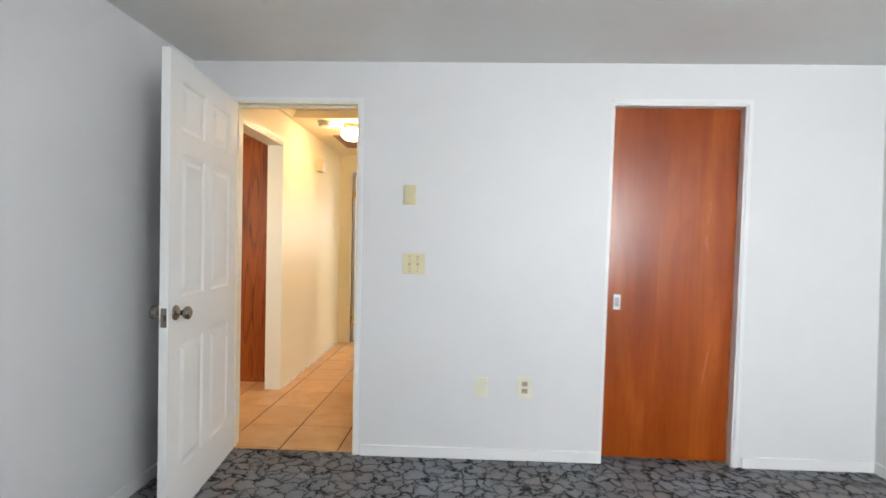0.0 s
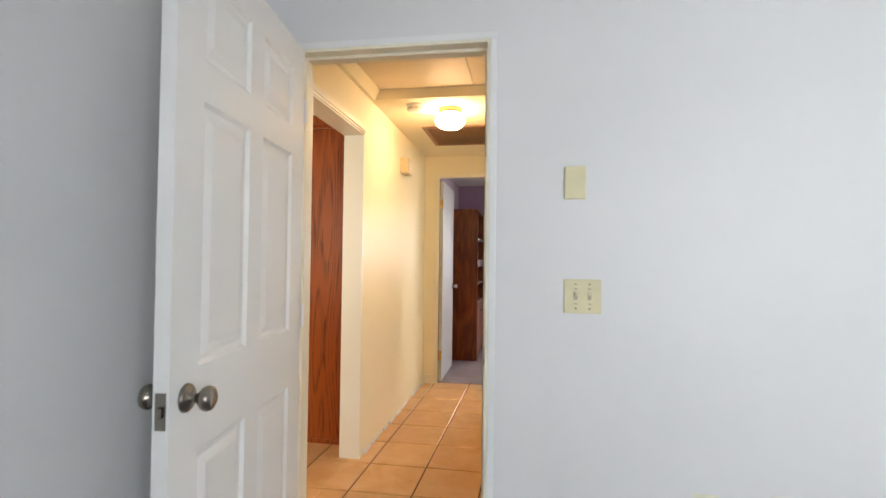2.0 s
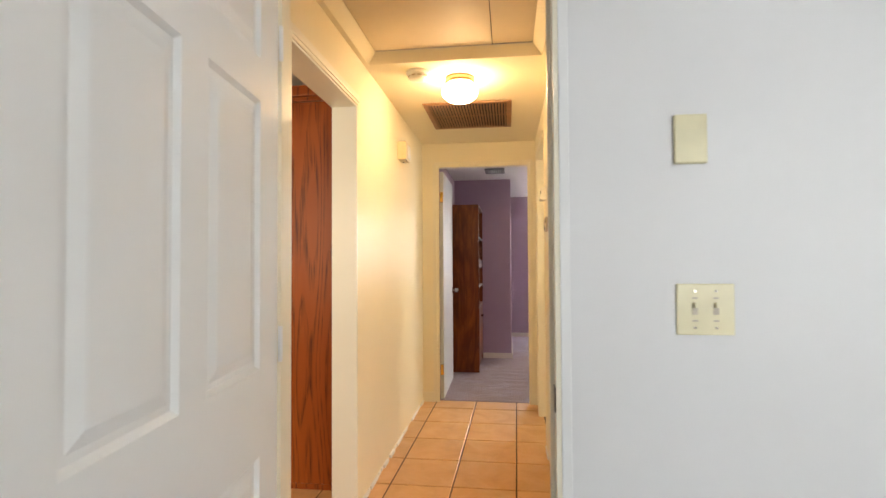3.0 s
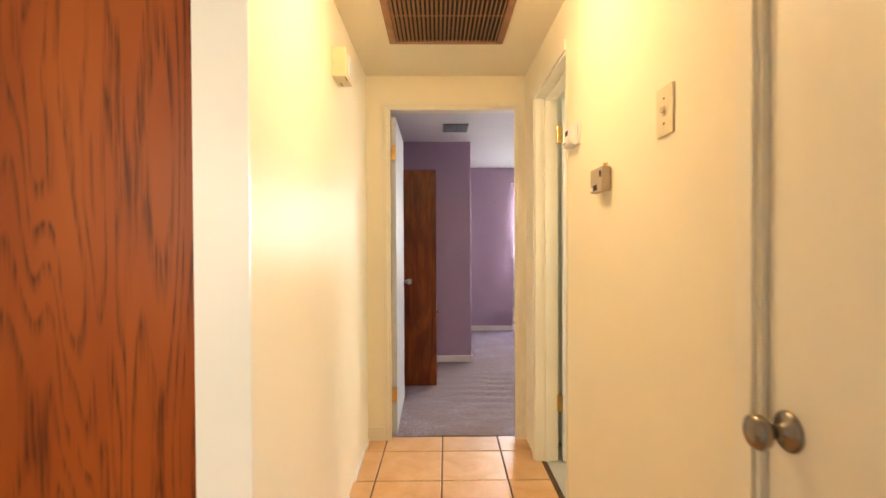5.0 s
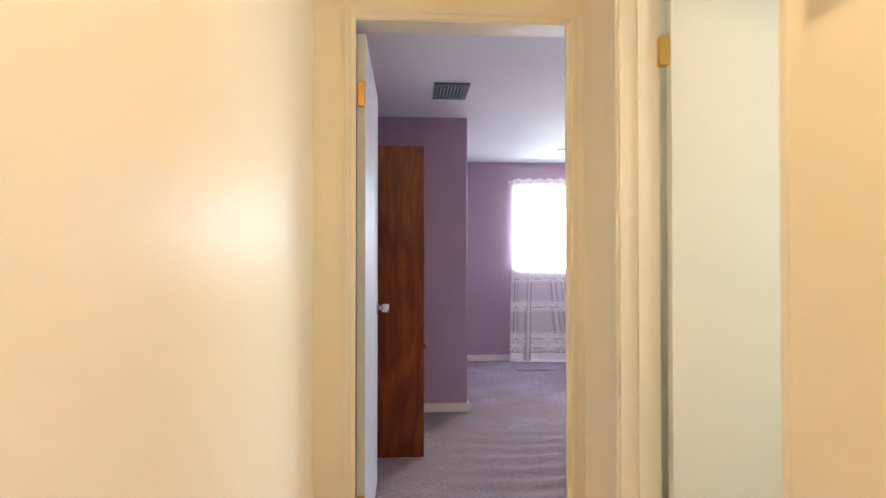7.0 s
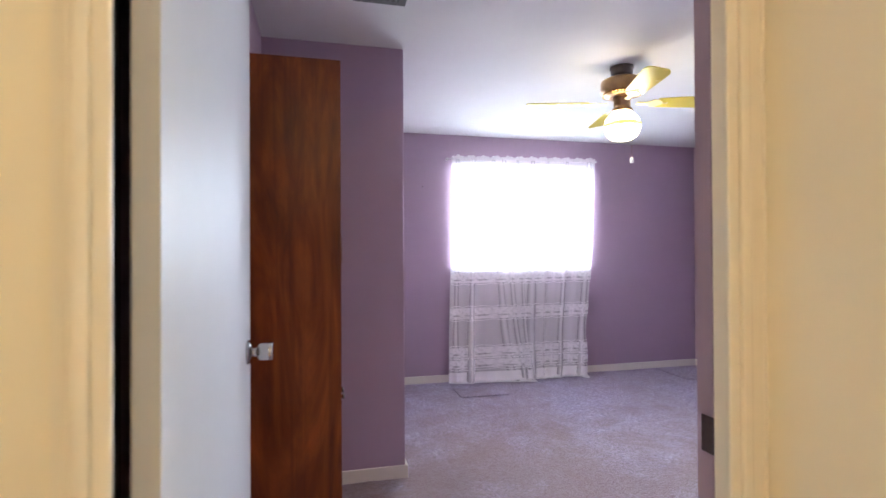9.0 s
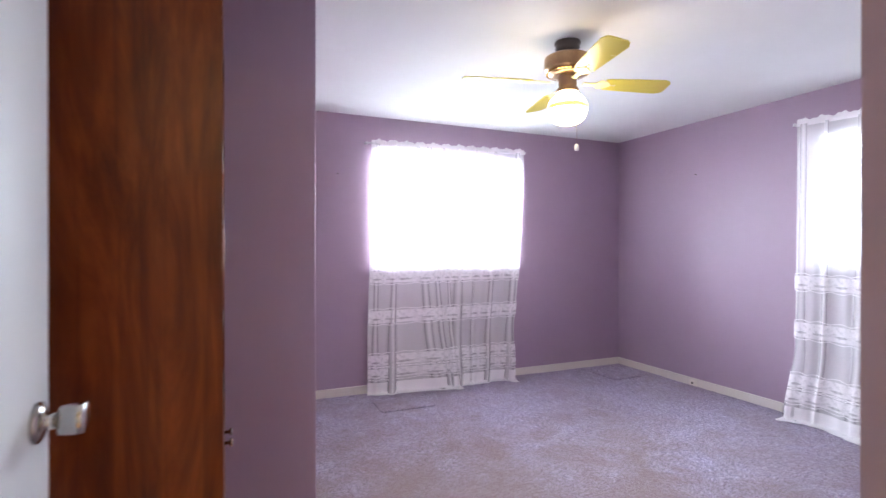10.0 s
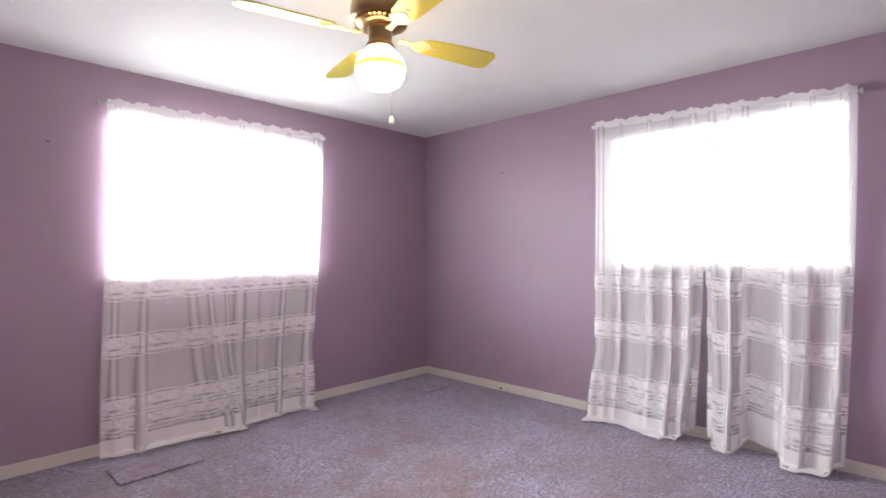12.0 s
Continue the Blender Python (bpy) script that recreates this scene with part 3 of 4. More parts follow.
casing("trim_casing_mauve", "y", HY1, -1, D2[0] + 0.056, D2[1] - 0.080, D2[3] - 0.022, 0.042, M_CREAMTRIM, "cream stepped door casing at the hall's end", steps=((0.0, 0.45, 0.7), (0.45, 0.8, 1.15), (0.8, 1.0, 0.6)))
setting("trim_jamb_mauve_edge", block(D2[1] - 0.020, D2[1] - 0.0165, 5.892, R2[2] + 0.006, 0, D2[3] - 0.02), M_PURPLE, "mauve painted edge of the door jamb", "door jamb")
lining("trim_jamb_bath", "x", HX1 - 0.003, HX1 + 2 * T + 0.003, D3[0], D3[1], D3[3], M_CREAMTRIM, "cream bath door jamb", stop=(HX1 + 0.05, HX1 + 0.08))
casing("trim_casing_bath", "x", HX1, -1, D3[0] + 0.004, D3[1] - 0.004, D3[3] - 0.004, 0.05, M_CREAMTRIM, "cream casing round the bath doorway", legs=(False, True))
lining("trim_jamb_cupboard", "x", HX1 - 0.003, HX1 + T, CD[0], CD[1], CD[3], M_CREAMTRIM, "cream cupboard jamb")
casing("trim_casing_cupboard", "x", HX1, -1, CD[0] + 0.004, CD[1] - 0.004, CD[3] - 0.004, 0.05, M_CREAMTRIM, "cream casing round a shut door", legs=(False, True))


def baseboard(name, runs, high, mat, label, thick=0.012):
    bm = bmesh.new()
    for x0, x1, y0, y1 in runs:
        box(bm, x0, x1, y0, y1, -0.004, high, 0.003)
    return setting(name, bm, mat, label, "baseboard")


baseboard("baseboard_bedroom", [(D1[1] + 0.03, CL[0] - 0.004, R1[3] - 0.012, R1[3]), (CL[1] + 0.026, R1[1], R1[3] - 0.012, R1[3]), (R1[0], D1[0] - 0.03, R1[3] - 0.012, R1[3]), (R1[0], R1[0] + 0.012, R1[2], R1[3] - 0.013), (R1[1] - 0.012, R1[1], R1[2], R1[3] - 0.013)], 0.062, M_WHITETRIM, "white painted bedroom baseboard")
baseboard("baseboard_hall", [(HX0, D2[0] + 0.012, HY1 - 0.012, HY1), (D2[1] - 0.034, HX1, HY1 - 0.012, HY1)], 0.085, M_CREAMTRIM, "cream painted hall baseboard")
chips, rng = [], random.Random(12)
for x0, x1, a, b in ((HX0, 1, OP[1] + 0.06, HY1 - 0.02), (HX1, -1, CD[1] + 0.06, D3[0])):
    y = a
    while y < b:
        step = rng.uniform(0.04, 0.22)
        if rng.random() < 0.86:
            wide = rng.uniform(0.006, 0.016)
            chips.append((min(x0, x0 + x1 * wide), max(x0, x0 + x1 * wide), y, min(y + step - rng.uniform(0.001, 0.02), b)))
        y += step
baseboard("baseboard_hall_side", chips, 0.020, M_WHITETRIM, "broken white caulk strip along the hall floor")
baseboard("baseboard_mauve", [(JX + 0.015, R2[1], R2[3] - 0.014, R2[3]), (R2[1] - 0.014, R2[1], R2[2], R2[3] - 0.015), (R2[0], JX + 0.014, JY - 0.014, JY), (JX, JX + 0.014, JY + 0.0005, R2[3]), (D2[1] + 0.06, R2[1] - 0.015, R2[2], R2[2] + 0.014)], 0.066, M_BASE2, "scuffed cream baseboard round the mauve room")


# black strip stands in for the deep shade seen through the hinge gap
setting("trim_weatherstrip", block(D2[0] + 0.0165, D2[0] + 0.019, 5.834, 5.921, 0, D2[3] - 0.018), M_BLACK, "black strip standing in for the dark of the door's hinge gap", "weatherstrip")

# ---- doors ----
def knob_set(parent, where, out_a, out_b, mat, style="ball", label="satin nickel door knob"):
    """A knob with its rose on both faces of a leaf; where is the spindle's middle, out_a and out_b the faces' distances along local y."""
    for sign, off in ((-1, out_a), (1, out_b)):
        m = Matrix.Translation(where) @ Matrix.Translation((0, off, 0)) @ Matrix.Rotation(radians(90 if sign < 0 else -90), 4, "X")
        if style == "ball":
            prof = [(0, 0), (0.033, 0.0), (0.033, 0.004), (0.028, 0.009), (0.013, 0.012), (0.011, 0.028), (0.017, 0.034), (0.026, 0.042), (0.029, 0.052), (0.026, 0.060), (0.016, 0.066), (0, 0.067)]
        else:
            prof = [(0, 0), (0.031, 0.0), (0.031, 0.005), (0.024, 0.009), (0.012, 0.011), (0.012, 0.026), (0.022, 0.030), (0.025, 0.052), (0.0255, 0.060), (0.023, 0.063), (0, 0.063)]
        part("door_knob", turned(prof, m, 28), mat, parent, label, True)


def hinge(parent, where, mat, axis="z", wide=0.03):
    h = part("hinge", turned([(0, -0.045), (0.006, -0.045), (0.006, 0.045), (0, 0.045)], Matrix.Translation(where), 12), mat, parent, "painted butt hinge", True)
    return h


def six_panel_door(name, width, high, thick, label):
    """Leaf with its hinge edge on local x = 0, running to +x, faces at y = 0 and y = -thick."""
    ob = thing(name, label, "door")
    xs = (0.0, 0.115, width / 2 - 0.045, width / 2 + 0.045, width - 0.115, width)
    zs = (0.012, 0.21, 0.78, 0.98, 1.61, 1.71, 1.925, high)
    bm = bmesh.new()
    for i in range(5):
        for j in range(7):
            if not (i in (1, 3) and j in (1, 3, 5)):
                box(bm, xs[i], xs[i + 1], -thick, 0, zs[j], zs[j + 1])
    bmesh.ops.remove_doubles(bm, verts=bm.verts, dist=1e-5)
    part("leaf", bm, M_DOORWHITE, ob)
    for i in (1, 3):
        for j in (1, 3, 5):
            bm = bmesh.new()
            for y, s in ((0.0, -1), (-thick, 1)):
                loops = []
                for inset, depth in ((0, 0), (0.010, 0.009), (0.022, 0.0095), (0.045, 0.0025), (0.050, 0.002)):
                    a, b, c, d = xs[i] + inset, xs[i + 1] - inset, zs[j] + inset, zs[j + 1] - inset
                    loops.append([bm.verts.new((x, y + s * depth, z)) for x, z in ((a, c), (b, c), (b, d), (a, d))])
                for p, q in zip(loops, loops[1:]):
                    for k in range(4):
                        bm.faces.new((p[k], p[(k + 1) % 4], q[(k + 1) % 4], q[k]))
                bm.faces.new(loops[-1])
            bmesh.ops.recalc_face_normals(bm, faces=bm.faces)
            part("panel", bm, M_DOORWHITE, ob)
    return ob


def flush_door(name, width, high, thick, mat, label, category="door"):
    ob = thing(name, label, category)
    part("leaf", block(0, width, -thick, 0, 0.012, high, 0.0015), mat, ob)
    return ob


# bedroom door, open into the room
d = six_panel_door("door_bedroom", 0.825, 2.03, 0.036, "white six-panel door standing open into the bedroom")
d.matrix_world = Matrix.Translation((-1.293, 2.660, 0)) @ Matrix.Rotation(radians(-83.6), 4, "Z")
knob_set(d, (0.76, -0.018, 0.918), -0.018, 0.018, M_NICKEL)
part("latch_plate", block(0.8245, 0.8268, -0.030, -0.006, 0.865, 0.945), M_NICKEL, d, "nickel latch plate")
part("latch_bolt", block(0.8268, 0.836, -0.024, -0.012, 0.892, 0.915, 0.003), M_NICKEL, d)
for z in (0.25, 1.02, 1.80):
    hinge(d, (-0.006, 0.006, z), M_WHITETRIM)
tagged(new("strike_plate", mesh_of("strike_plate", block(D1[1] - 0.0185, D1[1] - 0.0155, 2.675, 2.71, 0.865, 0.925), M_NICKEL)), "worn nickel strike plate on the bedroom door jamb", "strike plate")

# closet sliding door
d = flush_door("door_closet", 0.752, 2.040, 0.034, M_LAUAN, "reddish-brown stained flush wooden closet door, shut")
d.matrix_world = Matrix.Translation((CL[0] + 0.004, R1[3] + 0.085, 0.006)) @ Matrix.Rotation(radians(0.9), 4, "Y")
part("finger_pull", block(0.046, 0.086, -0.0365, -0.0345, 0.868, 0.955, 0.001), M_WHITEPLASTIC, d, "white recessed finger pull")
part("pull_cup", block(0.054, 0.078, -0.0375, -0.0363, 0.885, 0.938), M_CHROME, d, "recessed cup of the pull")

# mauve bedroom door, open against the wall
d = flush_door("door_mauve_room", 0.785, 2.03, 0.032, M_DOORDARKENED, "plain flush door in darkened white, standing open into the mauve room")
d.matrix_world = Matrix.Translation((-1.3085, 5.855, 0)) @ Matrix.Rotation(radians(90.4), 4, "Z")
knob_set(d, (0.725, -0.016, 0.93), -0.016, 0.016, M_CHROME, "cylinder", "chrome cylinder door knob")
for z in (0.27, 1.80):
    part("hinge", block(-0.022, -0.0005, -0.030, -0.004, z - 0.045, z + 0.045, 0.002), M_BRASS, d, "brass butt hinge")
tagged(new("strike_plate", mesh_of("strike_plate", block(D2[1] - 0.0225, D2[1] - 0.0195, 5.886, 5.914, 0.855, 0.915), M_NICKEL)), "nickel strike plate on the mauve room's jamb", "strike plate")

# bath door, open into the bath
d = flush_door("door_bath", 0.60, 2.02, 0.034, M_DOORWHITE, "white flush bath door standing open inwards")
d.matrix_world = Matrix.Translation((-0.318, 5.478, 0)) @ Matrix.Rotation(radians(-4), 4, "Z")
for z in (0.33, 1.83):
    part("hinge", block(-0.03, -0.001, -0.030, 0.0, z - 0.045, z + 0.045, 0.002), M_BRASS, d, "brass butt hinge")

# shut hall cupboard door
d = flush_door("door_cupboard", CD[1] - CD[0] - 0.036, 2.015, 0.034, M_CREAMTRIM, "cream painted flush hall cupboard door, shut")
d.matrix_world = Matrix.Translation((HX1 + 0.010, CD[0] + 0.018, 0)) @ Matrix.Rotation(radians(90), 4, "Z")
knob_set(d, (0.585, -0.017, 0.93), -0.017, 0.017, M_NICKEL)


# ---- windows, blinds and curtains ----
def window(name, axis, face, out, a, b, z0, z1, label):
    ob = thing(name, label, "window")
    tagged(ob, kind="structure")

    def bx(u0, u1, d0, d1, c0, c1, bev=0.002):
        w0, w1 = sorted((face + out * d0, face + out * d1))
        return block(*((w0, w1, u0, u1) if axis == "x" else (u0, u1, w0, w1)), c0, c1, bev)
    f = 0.022
    fr = bmesh.new()
    for u0, u1, c0, c1 in ((a, a + f, z0, z1), (b - f, b, z0, z1), (a + f, b - f, z0, z0 + f), (a + f, b - f, z1 - f, z1)):
        w0, w1 = sorted((face + out * 0.06, face + out * 0.11))
        box(fr, *((w0, w1, u0, u1) if axis == "x" else (u0, u1, w0, w1)), c0, c1)
    part("window_frame", fr, M_WHITETRIM, ob)
    mid = (a + b) / 2
    part("mullion", bx(mid - 0.02, mid + 0.02, 0.065, 0.105, z0 + f, z1 - f), M_WHITETRIM, ob)
    for u0, u1 in ((a + f, mid - 0.02), (mid + 0.02, b - f)):
        p = part("pane", bx(u0, u1, 0.084, 0.088, z0 + f, z1 - f, 0), M_GLASS, ob, "clear glass pane")
        p.visible_shadow = False
    part("window_sill", bx(a + 0.001, b - 0.001, -0.006, 0.06, z0 - 0.02, z0 + 0.003), M_WHITETRIM, ob)
    return ob


def blind(name, axis, face, out, a, b, z0, z1, label):
    ob = thing(name, label, "blind")
    wide = b - a
    slat = block(-wide / 2, wide / 2, -0.012, 0.012, -0.0005, 0.0005)
    me = mesh_of("slat", slat, M_BLIND)
    rot = Matrix.Rotation(radians(90), 4, "Z") if axis == "x" else Matrix.Identity(4)
    w = face + out * 0.03
    mid = Vector((w, (a + b) / 2, 0)) if axis == "x" else Vector(((a + b) / 2, w, 0))
    n = int((z1 - z0) / 0.026)
    for k in range(n):
        s = new("slat", me)
        s.matrix_world = Matrix.Translation((mid.x, mid.y, z0 + 0.02 + k * 0.026)) @ rot @ Matrix.Rotation(radians(8), 4, "X")
        s.parent = ob
    r = bmesh.new()
    box(r, -wide / 2, wide / 2, -0.014, 0.014, -0.012, 0.012, 0.002)
    bmesh.ops.transform(r, matrix=Matrix.Translation((mid.x, mid.y, z1 - 0.014)) @ rot, verts=r.verts)
    part("head_rail", r, M_BLIND, ob)
    return ob


window("window_north", "y", R2[3], 1, *W1, "white framed window behind a lace curtain")
window("window_east", "x", R2[1], 1, *W2, "wide white framed window behind lace curtains")
window("window_front", "y", R1[2], -1, *WF, "wide white framed bedroom window")
blind("mini_blind", "y", R2[3], 1, W1[0] + 0.01, W1[1] - 0.01, W1[2], W1[3], "open white slatted blind in the north window")
blind("mini_blind", "x", R2[1], 1, W2[0] + 0.01, W2[1] - 0.01, W2[2], W2[3], "open white slatted blind in the east window")


def eased(points, u):
    """Smooth interpolation through (u, value, value) rows."""
    for p, q in zip(points, points[1:]):
        if u <= q[0]:
            f = max(0.0, (u - p[0]) / (q[0] - p[0]))
            f = f * f * (3 - 2 * f)
            return tuple(x + (y - x) * f for x, y in zip(p[1:], q[1:]))
    return points[-1][1:]


def curtain(name, place, width, tops, feet, seed, label, pleats, hem):
    """A sheer panel in local x (along the wall) and y (out of the wall, to the room).
    tops: heights of the two upper corners; feet: local x of the hem's two ends.
    pleats: (place, half width, lean on the way down) of each gathered fold.
    hem: (place, distance from the wall, height over the floor) of the lower edge."""
    ob = thing(name, label, "curtain", "lace curtains")
    nu = 460
    rng = random.Random(seed)
    waves = [(rng.uniform(14, 60), rng.uniform(0, 6.28), rng.uniform(0.3, 1.0)) for _ in range(6)]
    drift = [rng.uniform(0, 6.28) for _ in range(3)]

    def spot(u, v, lift=0.0):
        # v: 0 at the rod, 1 at the hem's edge
        out, rise = eased(hem, u)
        top = tops[0] + (tops[1] - tops[0]) * u
        down = max(0.0, min(v, 1.0))
        x = u * width + (feet[0] * (1 - u) + (feet[1] - width) * u) * down ** 1.7
        y = 0.046
        for k, (rate, phase, strength) in enumerate(waves):
            bend = rate * u * width + phase + 0.5 * math.sin(2.2 * v + drift[k % 3])
            y += 0.0045 * strength * (0.45 + down) * math.sin(bend)
            x += 0.0035 * strength * (0.3 + down) * math.cos(bend)
        grow = 0.22 + 0.78 * down ** 0.9
        for at, half, lean in pleats:
            r = (u - at) * width / half
            if abs(r) < 6:
                bell = math.exp(-r * r / 2)
                edge = min(1.0, 14 * min(u, 1 - u) + 0.1)
                x -= 0.6 * half * grow * r * bell * edge
                x += lean * down ** 1.5 * math.exp(-r * r / 20)
                y += 0.018 * grow * bell
        touch = 0.955 if rise < 0.02 else 1.0
        low = rise + 0.010
        z = max(low, top - (top - low) * v / touch)
        flare = max(0.0, (down - 0.72) / (touch - 0.72))
        swell = min(1.0, flare)
        y += 0.55 * max(0.0, out - 0.05) * swell * swell * (3 - 2 * swell)
        if v > touch:
            far = (v - touch) / (1 - touch)
            y += 0.45 * max(0.0, out - 0.05) * far
            z = low + 0.014 * max(0.0, math.sin(38 * u * width + drift[0])) * (1 - far)
        if v < 0.012:
            z += 0.007 * math.sin(52 * u * width + drift[1]) + 0.004 * math.sin(131 * u * width)
        return Vector((x, max(y + lift, 0.018), max(z + 0.4 * lift, 0.010)))

    def sheet(part_name, low, high, mat, lift, rows, label=""):
        bm = bmesh.new()
        uvl = bm.loops.layers.uv.new("UVMap")
        grid = []
        for j in range(rows + 1):
            line = []
            for i in range(nu + 1):
                u = i / nu
                va, vb = low(u), high(u)
                v = va + (vb - va) * j / rows
                line.append((bm.verts.new(spot(u, v, lift)), u * width, (v - (va + vb) / 2) * tops[0]))
            grid.append(line)
        for j in range(rows):
            for i in range(nu):
                quad = (grid[j][i], grid[j][i + 1], grid[j + 1][i + 1], grid[j + 1][i])
                f = bm.faces.new([q[0] for q in quad])
                f.smooth = True
                for lp, q in zip(f.loops, quad):
                    lp[uvl].uv = (q[1], q[2])
        return part(part_name, bm, mat, ob, label, True)

    def scallop(u, deep=0.0055):
        return deep * abs(math.sin(u * width * 3.1416 / 0.115))

    def fold(at, half, lean):
        # a bundle of gathered cloth: a shallow ribbed swell that widens on its way down
        bm = bmesh.new()
        uvl = bm.loops.layers.uv.new("UVMap")
        rows, around = 60, 12
        grid = []
        for j in range(rows + 1):
            v = 0.012 + 0.975 * j / rows
            wide = 2.0 * half * (0.45 + 0.75 * v ** 1.4) * (1 + 0.16 * math.sin(6 * v + 20 * at) + 0.06 * math.sin(17 * v + 7 * at))
            mid = spot(at, v, 0.010)
            line = []
            for i in range(around + 1):
                k = 2 * i / around - 1
                u = min(max(at + k * wide / width, 0.0), 1.0)
                base = spot(u, v, 0.010)
                x = 0.4 * base.x + 0.6 * (mid.x + k * wide)
                line.append(bm.verts.new((x, base.y + 0.04 * wide * (1 - k * k), base.z + 0.001)))
            grid.append(line)
        for j in range(rows):
            for i in range(around):
                f = bm.faces.new((grid[j][i], grid[j][i + 1], grid[j + 1][i + 1], grid[j + 1][i]))
                f.smooth = True
                for lp, (p, q) in zip(f.loops, ((i, j), (i + 1, j), (i + 1, j + 1), (i, j + 1))):
                    lp[uvl].uv = (p / around, q / rows)
        part("fold", bm, M_FOLD, ob, "", True)

    for pleat in pleats:
        fold(*pleat)
    sheet("sheer_panel", lambda u: 0.0, lambda u: 1.0, M_SHEER, 0.0, 80)
    sheet("header", lambda u: -0.006, lambda u: 0.016, M_HEM, 0.003, 4, "ruffled rod pocket")
    for v0, v1 in ((0.496, 0.544), (0.645, 0.698), (0.812, 0.856), (0.862, 0.902)):
        band = sheet("lace_band", lambda u: v0 + 0.003, lambda u: v1 - 0.003, M_LACE, 0.015, 4)
        for c, way in ((v0, -1), (v1, 1)):
            edge = sheet("scalloped_edge", lambda u: c + way * scallop(u) - 0.0012, lambda u: c + way * scallop(u) + 0.0012, M_HEM, 0.017, 1)
            edge.parent = band
    sheet("hem", lambda u: 0.915, lambda u: 1.0, M_HEM, 0.014, 8)
    ob.matrix_world = place
    return ob


NORTH = Matrix.Translation((0.061, R2[3], 0)) @ Matrix.Diagonal((1, -1, 1, 1))
curtain("curtain", NORTH, 1.45, (2.058, 2.084), (-0.05, 1.30), 3, "white sheer lace curtain trailing on the mauve carpet",
        [(0.035, 0.020, 0.0), (0.14, 0.026, 0.0), (0.275, 0.024, 0.10), (0.345, 0.030, 0.21), (0.44, 0.016, 0.10), (0.545, 0.036, 0.04), (0.66, 0.010, 0.0), (0.79, 0.022, -0.01), (0.95, 0.034, -0.03)],
        [(0.0, 0.13, 0.0), (0.15, 0.16, 0.0), (0.36, 0.22, 0.0), (0.50, 0.25, 0.0), (0.58, 0.17, 0.0), (0.80, 0.16, 0.0), (0.93, 0.16, 0.0), (1.0, 0.24, 0.0)])
EAST = Matrix.Translation((R2[1], 7.868, 0)) @ Matrix.Rotation(radians(-90), 4, "Z") @ Matrix.Diagonal((1, -1, 1, 1))
curtain("curtain", EAST, 0.73, (2.068, 2.036), (-0.02, 0.66), 8, "white sheer lace curtain panel, gathered in folds",
        [(0.07, 0.030, 0.0), (0.27, 0.016, 0.0), (0.53, 0.026, 0.04), (0.72, 0.014, 0.02), (0.90, 0.034, 0.0)],
        [(0.0, 0.24, 0.0), (0.25, 0.17, 0.0), (0.50, 0.19, 0.0), (0.66, 0.25, 0.0), (0.86, 0.18, 0.0), (1.0, 0.08, 0.05)])
EAST2 = Matrix.Translation((R2[1], 7.150, 0)) @ Matrix.Rotation(radians(-90), 4, "Z") @ Matrix.Diagonal((1, -1, 1, 1))
curtain("curtain", EAST2, 0.725, (2.036, 2.004), (0.02, 0.66), 11, "white sheer lace curtain panel, bunched at its hem",
        [(0.06, 0.028, 0.0), (0.19, 0.016, 0.0), (0.31, 0.026, -0.01), (0.59, 0.028, -0.01), (0.75, 0.018, 0.0), (0.93, 0.030, 0.0)],
        [(0.0, 0.12, 0.03), (0.10, 0.19, 0.0), (0.24, 0.18, 0.0), (0.36, 0.06, 0.06), (0.50, 0.06, 0.03), (0.62, 0.20, 0.0), (0.84, 0.21, 0.0), (1.0, 0.10, 0.03)])


def rod(name, a, b, label):
    ob = thing(name, label, "curtain rod")
    a, b = Vector(a), Vector(b)
    way = b - a
    m = Matrix.Translation(a) @ way.to_track_quat("Z", "Y").to_matrix().to_4x4()
    part("pole", turned([(0, 0), (0.006, 0), (0.006, way.length), (0, way.length)], m, 12), M_WHITETRIM, ob, "", True)
    return ob


r = rod("curtain_rod", (0.02, R2[3] - 0.042, 2.043), (1.525, R2[3] - 0.042, 2.070), "thin white rod carrying the lace curtain")
for x, z in ((0.02, 2.043), (1.525, 2.070)):
    part("bracket", block(x - 0.006, x + 0.006, R2[3] - 0.047, R2[3], z - 0.010, z + 0.010), M_WHITETRIM, r)
r = rod("curtain_rod", (R2[1] - 0.042, 7.89, 2.055), (R2[1] - 0.042, 6.41, 1.988), "thin white rod carrying two lace panels")
for y, z in ((7.89, 2.055), (6.41, 1.988)):
    part("bracket", block(R2[1] - 0.047, R2[1], y - 0.006, y + 0.006, z - 0.010, z + 0.010), M_WHITETRIM, r)


# ---- hall fixtures ----
def hall_light():
    ob = thing("ceiling_light", "lit opal glass ceiling light with a brass collar", "ceiling light", at=Matrix.Translation((-0.968, 4.237, H)))
    part("collar", turned([(0, 0), (0.082, 0), (0.082, -0.032), (0.078, -0.038), (0, -0.038)], None, 32), M_ANTIQUE, ob, "brass collar", True)
    part("glass_globe", turned([(0.072, -0.037), (0.088, -0.050), (0.100, -0.068), (0.103, -0.085), (0.094, -0.108), (0.070, -0.128), (0.035, -0.139), (0, -0.142)], None, 32), M_HALLGLOBE, ob, "glowing opal glass", True)


